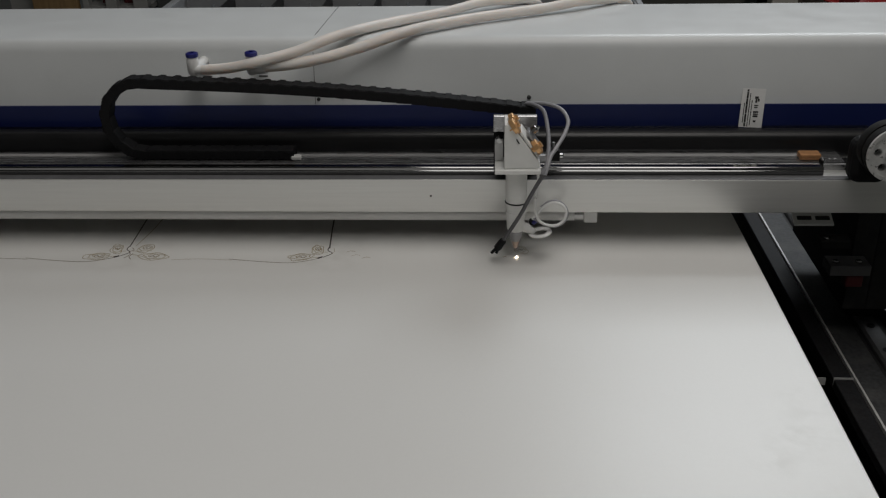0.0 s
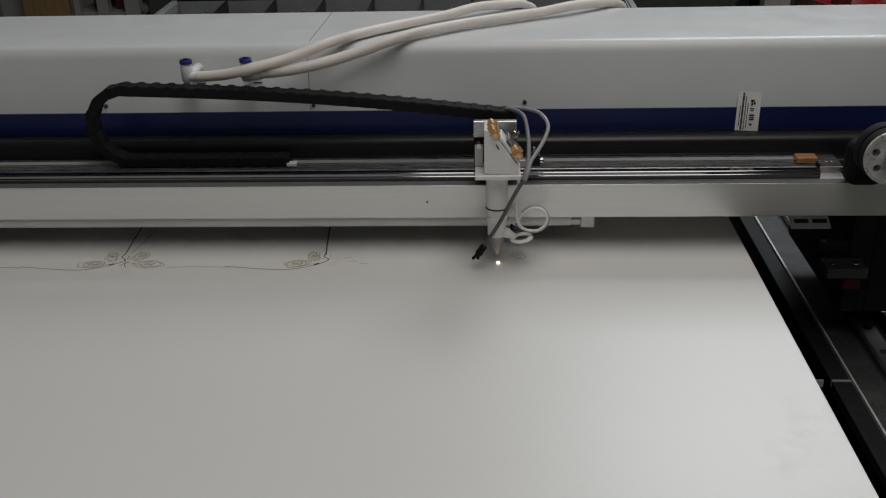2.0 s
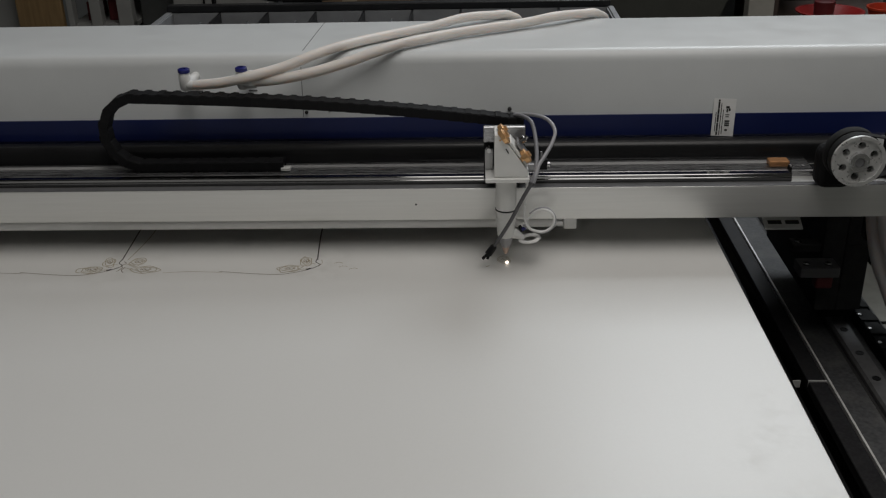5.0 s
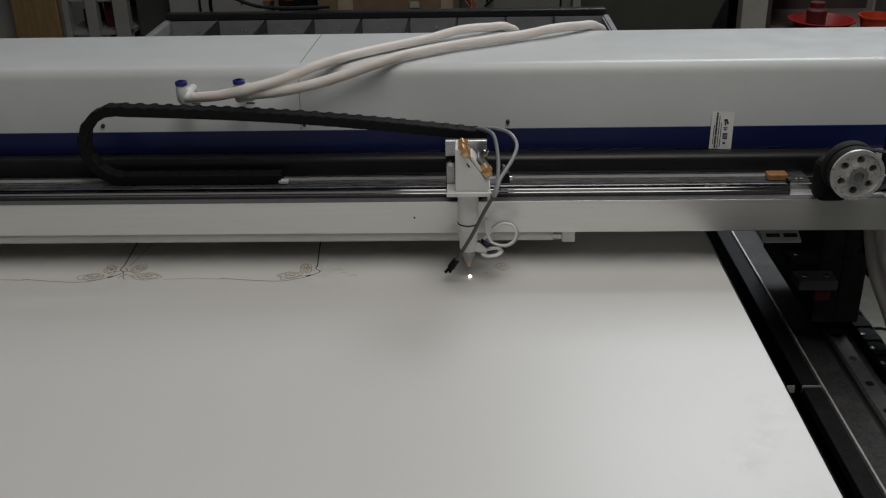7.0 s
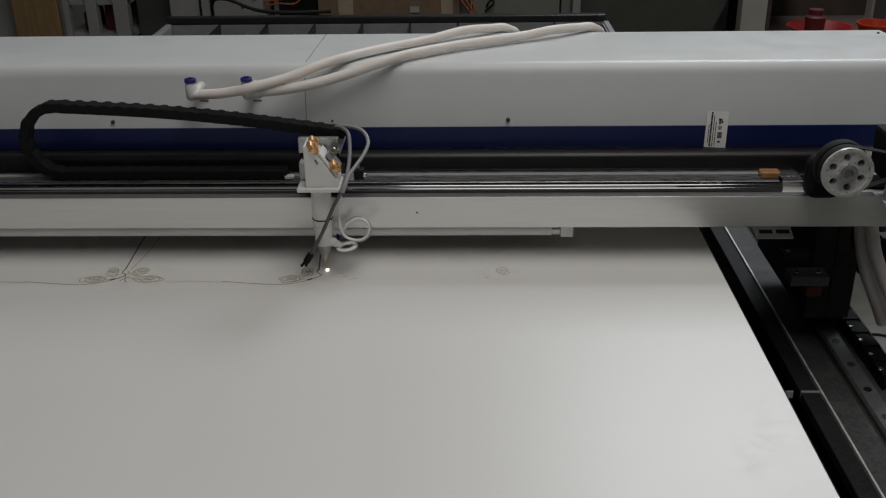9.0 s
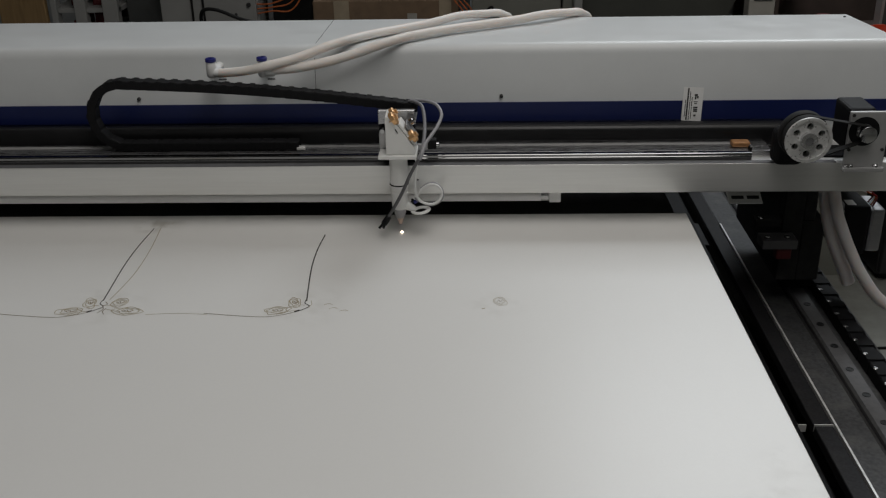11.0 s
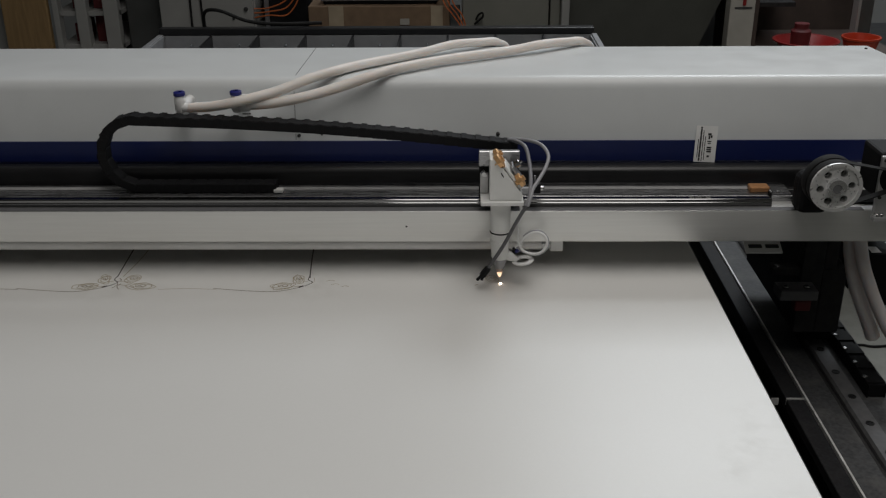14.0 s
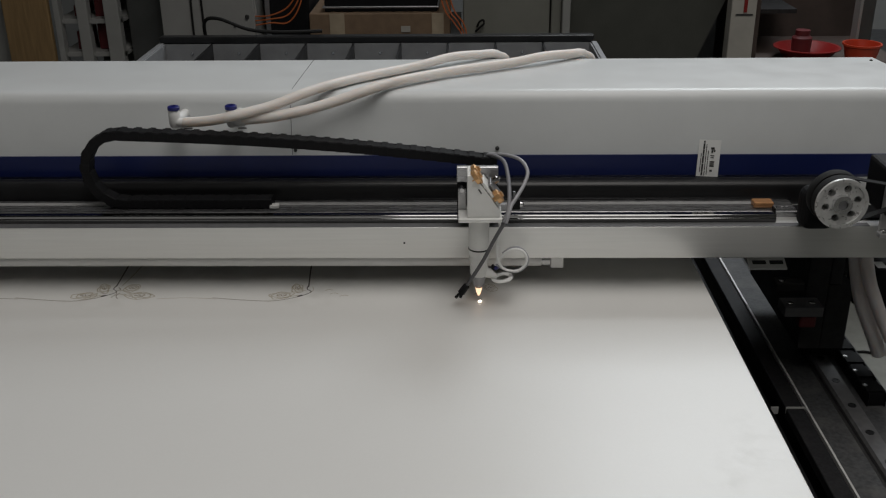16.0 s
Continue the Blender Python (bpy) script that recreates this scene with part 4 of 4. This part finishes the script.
loop = [(0.0205, 0.002, 0.1128), (0.0228, -0.005, 0.0985), (0.0200, -0.006, 0.0800), (0.0206, -0.006, 0.0630), (0.0260, -0.006, 0.0490), (0.0370, -0.005, 0.0425), (0.0500, -0.005, 0.0430), (0.0590, -0.004, 0.0510),
        (0.0605, -0.003, 0.0620), (0.0540, -0.001, 0.0705), (0.0420, 0.001, 0.0715), (0.0310, 0.001, 0.0650), (0.0240, 0.001, 0.0560), (0.0170, 0.000, 0.0480)]
loop = loop[:3] + [(0.038 + (x - 0.041) * 0.86, y, 0.0565 + (z - 0.057) * 0.86) for x, y, z in loop[3:]]
hpart("air_hose", sweep(spline(loop, 7), 0.0016, 10), PVC, "thin white air hose with one loop", True)
hpart("hose_loop", sweep(spline([(0.0190, 0.000, 0.0500), (0.0260, -0.004, 0.0470), (0.0355, -0.003, 0.0425), (0.0460, -0.003, 0.0425), (0.0545, -0.002, 0.0490), (0.0565, -0.001, 0.0575), (0.0535, 0.0, 0.0650), (0.0460, 0.002, 0.0705), (0.0355, 0.003, 0.0690), (0.0270, 0.003, 0.0625)], 7), 0.0017, 10), CABLEW, "second turn of the hose", True)
hpart("blue_coupling", lathe((0.0175, 0.002, 0.0440), Matrix.Rotation(radians(50), 4, "Y"), [(0, 0.0034), (0.0075, 0.0034), (0.0080, 0.0026)], 14), BLUEP, "dark blue hose coupling", True)
sw = hpart("limit_switch", box(0.0360, 0.0480, 0.028, 0.042, 0.1085, 0.1215, bevel=0.0012), BLACK, "small black limit switch")
hpart("switch_screw", lathe((0.0478, 0.030, 0.1150), "x", [(0, 0.0032), (0.0035, 0.0032), (0.0042, 0.0022)], 14), STEEL, parent=sw)
hpart("switch_pin", lathe((0.0410, 0.035, 0.1213), "z", [(0, 0.0016), (0.008, 0.0016)], 10), DULL, parent=sw)
hpart("switch_arm", box(0.0200, 0.0365, 0.0230, 0.0270, 0.1100, 0.1180, bevel=0.0006, seg=1), DULL, parent=sw)
hpart("chain_bracket", box(0.0020, 0.0200, 0.0240, 0.0960, 0.1400, 0.1425, bevel=0.0005, seg=1), DULL, "flat bracket under the chain end")
hpart("bracket_post", box(0.0020, 0.0200, 0.0237, 0.0265, 0.1190, 0.1400), DULL)

# ---- the cable chain on the gantry ----
chain = thing("cable_chain", "black plastic cable chain looping from the gantry to the laser head", "cable chain", (0, 0, 0))
PITCH, LINKS, CY = 0.0178, 44, 0.082
FIXX, LOW, RAD = -0.2677, 0.0998, 0.0440


def chain_point(s, hx):
    """Place and slope of the chain's middle line s metres from its fixed end."""
    cx = -0.4455 + hx / 2
    low = FIXX - cx
    if s < low:
        return FIXX - s, LOW, math.pi
    s -= low
    arc = math.pi * RAD
    if s < arc:
        a = s / RAD
        return cx - RAD * math.sin(a), LOW + RAD * (1 - math.cos(a)), math.pi - a
    s -= arc
    ex, ez = hx + 0.0165, 0.1522
    dx, dz = ex - cx, ez - (LOW + 2 * RAD)
    d = math.hypot(dx, dz)
    u = min(s / d, 1.04)
    sag = 0.006 * math.sin(math.pi * min(u, 1))
    return cx + dx * u, LOW + 2 * RAD + dz * u + sag, math.atan2(dz, dx)


LINK = part("chain_link", chain_link_mesh(PITCH, 0.020, 0.0116), BLACK, chain)
links = [LINK]
for k in range(1, LINKS):
    o = new("chain_link", LINK.data)
    o.parent = chain
    links.append(o)
part("fixed_clip", box(FIXX - 0.002, FIXX + 0.010, CY - 0.012, CY - 0.003, 0.0942, 0.0985, bevel=0.0010, seg=2), BRIGHTM, chain, "small bright clip at the fixed end")

# ---- behind the machine ----
rack = thing("partition_tray", "black-rimmed grey metal tray with a row of compartments", "tray", (-0.20, 0.80, FLOOR_Z))
rk = Matrix.Translation((0.20, -0.80, -FLOOR_Z))


def rpart(name, bm, material, label="", parent=None):
    bmesh.ops.transform(bm, matrix=rk, verts=bm.verts)
    return part(name, bm, material, parent or rack, label)


RX0, RX1 = -0.600, 0.216
rpart("back_panel", box(RX0, RX1, 0.800, 0.806, 0.02, 0.140), GALV, "grey back wall of the compartments")
rpart("top_rim", box(RX0 - 0.01, RX1 + 0.006, 0.800, 0.822, 0.1402, 0.1535, bevel=0.002), BLACKG, "black top rim")
rpart("tray_floor", box(RX0, RX1, 0.635, 0.800, 0.014, 0.0198), GALV)
for k in range(10):
    x = RX0 + (RX1 - RX0) * k / 9
    rpart("partition", box(x - 0.0018, x + 0.0018, 0.635, 0.7998, 0.02, 0.1400), GALV if k in (0, 9) else BLACKG)
for x in (RX0 - 0.006, RX1 + 0.006):
    rpart("side_rim", box(x - 0.005, x + 0.005, 0.635, 0.8000, 0.136, 0.1425, bevel=0.001), GALV, "pale side rim")
for k in range(9):
    x = RX0 + (RX1 - RX0) * (k + 0.5) / 9
    rpart("rivet", lathe((x + 0.006, 0.7995, 0.122), "y", [(0, 0.003), (-0.001, 0.0024)], 10), STEEL)
for x in (RX0 + 0.03, RX1 - 0.03):
    rpart("leg", box(x - 0.02, x + 0.02, 0.76, 0.80, FLOOR_Z, 0.0139), BLACKG)


def leaning(name, label, category, x0, x1, y0, y1, z0, z1, material, lean=0.0):
    ob = thing(name, label, category, ((x0 + x1) / 2, (y0 + y1) / 2, z0))
    w, d = (x1 - x0) / 2, (y1 - y0) / 2
    part("panel", box(-w, w, -d, d, 0, z1 - z0, bevel=0.003), material, ob)
    ob.rotation_euler = (0, radians(lean), 0)
    return ob


leaning("board", "tan wooden board standing upright", "board", -1.27, -1.145, 1.60, 1.618, FLOOR_Z, 0.55, PLY, 0.0)
leaning("steel_sheet", "narrow pale grey steel sheet standing upright", "sheet", -1.36, -1.285, 1.66, 1.69, FLOOR_Z, 0.55, CABW)
# open shelf with a pale frame
shelf = thing("shelf_unit", "grey steel shelf unit with small dark red boxes", "shelf", (-1.05, 1.75, FLOOR_Z))


def at(ob, name, bm, material, label="", parent=None):
    bmesh.ops.transform(bm, matrix=Matrix.Translation(-ob.location), verts=bm.verts)
    return part(name, bm, material, parent or ob, label)


for x0, x1 in ((-1.132, -1.116), (-1.070, -1.040), (-0.995, -0.955)):
    at(shelf, "upright", box(x0, x1, 1.60, 1.63, FLOOR_Z, 0.7, bevel=0.002), CABW)
at(shelf, "back", box(-1.14, -0.95, 1.95, 1.96, FLOOR_Z, 0.7), DKGREY)
for z in (-0.20, -0.065, 0.025, 0.12, 0.3):
    at(shelf, "shelf_board", box(-1.132, -0.955, 1.612, 1.94, z, z + 0.012), CABW)
for x0, x1, z0, h in ((-1.096, -1.074, -0.053, 0.05), (-1.094, -1.073, 0.037, 0.03), (-1.036, -1.0, -0.053, 0.07), (-1.036, -1.0, 0.037, 0.06)):
    b = thing("small_box", "small dark red cardboard box on the shelf", "box", ((x0 + x1) / 2, 1.70, z0), group="boxes on the shelf")
    part("carton", box(-(x1 - x0) / 2, (x1 - x0) / 2, -0.05, 0.05, 0, h, bevel=0.002), MAROON, b)

leaning("steel_backboard", "dark grey steel backboard standing upright", "board", -0.95, -0.845, 1.66, 1.69, FLOOR_Z, 0.6, DKGREY, 0.0)
cab = thing("white_cabinet", "off-white metal cabinet with a closed door", "cabinet", (-0.71, 1.80, FLOOR_Z))
at(cab, "body", box(-0.84, -0.582, 1.604, 2.05, FLOOR_Z, 0.75, bevel=0.004), CABW)
at(cab, "door", box(-0.836, -0.586, 1.588, 1.6035, FLOOR_Z + 0.05, 0.745, bevel=0.002), CABW)
at(cab, "lock", lathe((-0.605, 1.588, 0.045), "y", [(0, 0.006), (-0.005, 0.005)], 12), INK)
at(cab, "lock", lathe((-0.640, 1.588, 0.020), "y", [(0, 0.004), (-0.003, 0.003)], 12), INK)


def wire(label, pts, r, material, group=""):
    ob = tagged(part("cable", sweep(spline(pts, 8), r, 8), material, smooth=True), label, "cable", group)
    return ob


wire("thin black cable hanging down a cabinet", [(-0.752, 1.583, 0.5), (-0.750, 1.583, 0.2), (-0.752, 1.583, 0.0), (-0.745, 1.58, -0.2)], 0.003, RUBBER, "hanging cables")
wire("thin black cable hanging down a cabinet", [(-0.728, 1.583, 0.5), (-0.726, 1.583, 0.2), (-0.722, 1.583, 0.0), (-0.72, 1.58, -0.2)], 0.003, RUBBER, "hanging cables")
wire("black cable curling over the tray rim", [(-0.54, 0.90, 0.10), (-0.535, 0.86, 0.168), (-0.500, 0.83, 0.183), (-0.44, 0.815, 0.165), (-0.38, 0.812, 0.160), (-0.30, 0.83, 0.158)], 0.0035, RUBBER, "loose cables")
mach = thing("dark_equipment", "dark electrical equipment box", "equipment", (-0.50, 1.80, FLOOR_Z))
at(mach, "case", box(-0.572, -0.448, 1.66, 2.0, FLOOR_Z, 0.32, bevel=0.005), BLACK)
at(mach, "front_strip", box(-0.568, -0.556, 1.655, 1.6595, -0.3, 0.25), DULL)
for k in range(3):
    wire("loose orange wire among the equipment", [(-0.585, 1.60, 0.020 + 0.012 * k), (-0.54, 1.58, 0.030 + 0.010 * k), (-0.49, 1.575, 0.034 + 0.02 * k), (-0.455, 1.58, 0.09 + 0.02 * k), (-0.44, 1.6, 0.2)], 0.0019, ORWIRE, "orange wires")

stand = thing("work_bench", "dark steel bench carrying a cardboard box", "bench", (-0.24, 1.75, FLOOR_Z))
at(stand, "top", box(-0.445, -0.03, 1.58, 2.0, -0.05, -0.02, bevel=0.003), DKGREY)
for x in (-0.42, -0.06):
    for y in (1.61, 1.97):
        at(stand, "leg", box(x - 0.02, x + 0.02, y - 0.02, y + 0.02, FLOOR_Z, -0.0505), DKGREY)
carton = thing("cardboard_box", "brown cardboard box closed with clear tape", "box", (-0.25, 1.72, -0.02))
at(carton, "carton", box(-0.440, -0.060, 1.60, 1.85, -0.0195, 0.050, bevel=0.003), CARD)
at(carton, "tape", box(-0.385, -0.345, 1.5975, 1.5995, -0.018, 0.0505), TAPE, "strip of shiny clear tape")
at(carton, "tape", box(-0.110, -0.078, 1.5975, 1.5995, -0.018, 0.0505), TAPE, "strip of shiny clear tape")
at(carton, "paper_note", box(-0.193, -0.168, 1.5965, 1.5990, 0.000, 0.016), POSTP, "small blank pale paper note")
kb = thing("black_case", "flat black plastic case lying on the box", "case", (-0.24, 1.72, 0.05))
at(kb, "case", box(-0.400, -0.095, 1.62, 1.83, 0.0505, 0.088, bevel=0.004), BLACK)
at(kb, "edge", box(-0.405, -0.090, 1.615, 1.835, 0.060, 0.066, bevel=0.002), DULL)
for k in range(3):
    wire("loose orange wire among the equipment", [(-0.10 + 0.012 * k, 1.59, 0.15), (-0.075 + 0.012 * k, 1.575, 0.065), (-0.05 + 0.012 * k, 1.57, 0.03), (-0.026 + 0.005 * k, 1.57, -0.012), (-0.02, 1.58, -0.1)], 0.0019, ORWIRE, "orange wires")
grey = thing("grey_cabinet", "grey-green sheet metal machine housing", "cabinet", (0.09, 1.85, FLOOR_Z))
at(grey, "housing", box(-0.025, 0.208, 1.62, 2.2, FLOOR_Z, 0.8, bevel=0.004), GREYP)
at(grey, "side_housing", box(0.213, 0.240, 1.63, 2.2, FLOOR_Z, 0.8, bevel=0.003), GREYP)
at(grey, "corner_strip", box(0.2405, 0.262, 1.60, 1.64, FLOOR_Z, 0.8, bevel=0.003), CABW, "pale corner strip")
wire("small loop of black cable", [(0.012, 1.612, 0.01), (0.018, 1.605, 0.024), (0.028, 1.602, 0.030), (0.030, 1.602, 0.020), (0.020, 1.605, 0.010), (0.008, 1.612, -0.002)], 0.0028, RUBBER)
hop = thing("dust_hopper", "dark grey-green steel hopper with slanting sides", "hopper", (0.47, 1.85, FLOOR_Z))
bm = extrude_y([(0.30, -0.30), (0.55, -0.30), (0.77, 0.24), (0.77, 0.8), (0.18, 0.8), (0.18, 0.24)], 1.70, 2.2)
at(hop, "body", bm, HOPPER)
for x in (0.33, 0.52):
    at(hop, "leg", box(x - 0.02, x + 0.02, 1.75, 1.79, FLOOR_Z, -0.301), DKGREY)
leaning("steel_screen", "dark grey steel screen standing behind the hopper", "screen", 0.20, 0.86, 2.25, 2.28, FLOOR_Z, 0.9, DKGREY)
post = thing("white_post", "white painted post with a red stripe and black line", "post", (0.723, 1.62, FLOOR_Z))
at(post, "post", box(0.690, 0.757, 1.60, 1.65, FLOOR_Z, 0.8, bevel=0.003), POSTP)
at(post, "black_line", box(0.702, 0.748, 1.5975, 1.5995, 0.0385, 0.0425), INK)
at(post, "red_stripe", box(0.7220, 0.7310, 1.5970, 1.5995, 0.047, 0.16), RED)
rear = thing("storage_shelf", "dark brown storage shelf with plastic basins", "shelf", (0.95, 1.85, FLOOR_Z))
at(rear, "back", box(0.765, 1.20, 2.02, 2.04, FLOOR_Z, 0.7), BROWN)
at(rear, "side", box(0.765, 0.785, 1.66, 2.0195, FLOOR_Z, 0.7), BROWN)
at(rear, "board", box(0.7855, 1.20, 1.60, 2.0195, -0.125, -0.105), BROWN)
at(rear, "board", box(0.7855, 0.93, 1.80, 2.0195, 0.006, 0.018), DARKBED)
at(rear, "upright", box(1.062, 1.095, 1.66, 1.70, -0.1045, 0.7), DKGREY)
at(rear, "upright_edge", box(1.054, 1.0615, 1.66, 1.70, -0.1045, 0.7), CABW)
at(rear, "support", box(0.79, 1.16, 1.80, 1.99, FLOOR_Z, -0.1255), GREYP)
low = thing("black_cabinet", "low black steel cabinet beside the storage shelf", "cabinet", (1.49, 2.0, FLOOR_Z))
at(low, "body", box(1.21, 1.80, 1.762, 2.25, FLOOR_Z + 0.02, -0.13, bevel=0.005), BLACKG)
at(low, "plinth", box(1.23, 1.78, 1.78, 2.23, FLOOR_Z, FLOOR_Z + 0.0198), DARKBED)
at(low, "door", box(1.215, 1.503, 1.742, 1.7615, FLOOR_Z + 0.03, -0.14, bevel=0.003), DARKBED)
at(low, "door", box(1.507, 1.795, 1.742, 1.7615, FLOOR_Z + 0.03, -0.14, bevel=0.003), DARKBED)


def basin(name, label, x, y, z, r, h, material):
    ob = thing(name, label, "basin", (x, y, z), group="basins on the shelf")
    bm = bmesh.new()
    add_lathe(bm, (0, 0, 0), "z", [(0, r * 0.66), (h * 0.9, r * 0.96), (h * 0.93, r * 1.04), (h, r * 1.04), (h, r * 0.95), (h * 0.1, r * 0.62)], 32)
    part("bowl", bm, material, ob, smooth=True)
    return ob


basin("basin", "red plastic basin on the storage shelf", 0.945, 1.72, -0.105, 0.088, 0.034, RED)
basin("basin", "small orange-red plastic bowl on the storage shelf", 1.045, 1.585, -0.104, 0.049, 0.070, ORANGE)
jar = thing("red_jar", "dark red plastic jar standing in a basin", "jar", (0.935, 1.74, -0.095))
part("jar", lathe((0, 0, 0), "z", [(0, 0.026), (0.045, 0.028), (0.052, 0.020), (0.066, 0.020)], 20), MAROON, jar, smooth=True)

wire("thin black cable lying on the floor", [(0.98, 1.27, FLOOR_Z + 0.004), (1.05, 1.335, FLOOR_Z + 0.004), (1.09, 1.348, FLOOR_Z + 0.004), (1.14, 1.340, FLOOR_Z + 0.004), (1.30, 1.38, FLOOR_Z + 0.004)], 0.0035, RUBBER)


# ---- what moves ----
def motions():
    times = [k / 10 for k in range(161)]
    walk(gantry, [(t, pose(0, travel(t)[1], 0)) for t in times])
    walk(chain, [(t, pose(0, travel(t)[1], 0)) for t in times])
    walk(head, [(t, pose(travel(t)[0], travel(t)[1], 0)) for t in times])
    walk(pulley, [(t, pose(PX, -0.016, PZ) @ Matrix.Rotation(travel(t)[0] / 0.0207 + radians(9), 4, "Y")) for t in times])
    fire = ((0.0, 0.0205), (1.5, 0.0182), (3.0, 0.0200), (4.0, 0.0200), (6.5, 0.0178), (7.5, 0.0178), (9.0, 0.0182), (10.0, 0.0215), (12.5, 0.0225), (13.5, 0.0195), (14.2, 0.0146), (16.0, 0.0138))
    walk(flame, [(t, pose(TX, 0, z)) for t, z in fire])
    coarse = [k / 4 for k in range(65)]
    for i, link in enumerate(links):
        rows = []
        for t in coarse:
            x, z, a = chain_point(PITCH * (i + 0.5), travel(t)[0])
            rows.append((t, Matrix.Translation((x, CY, z)) @ Matrix.Rotation(-a, 4, "Y")))
        walk(link, rows)


motions()
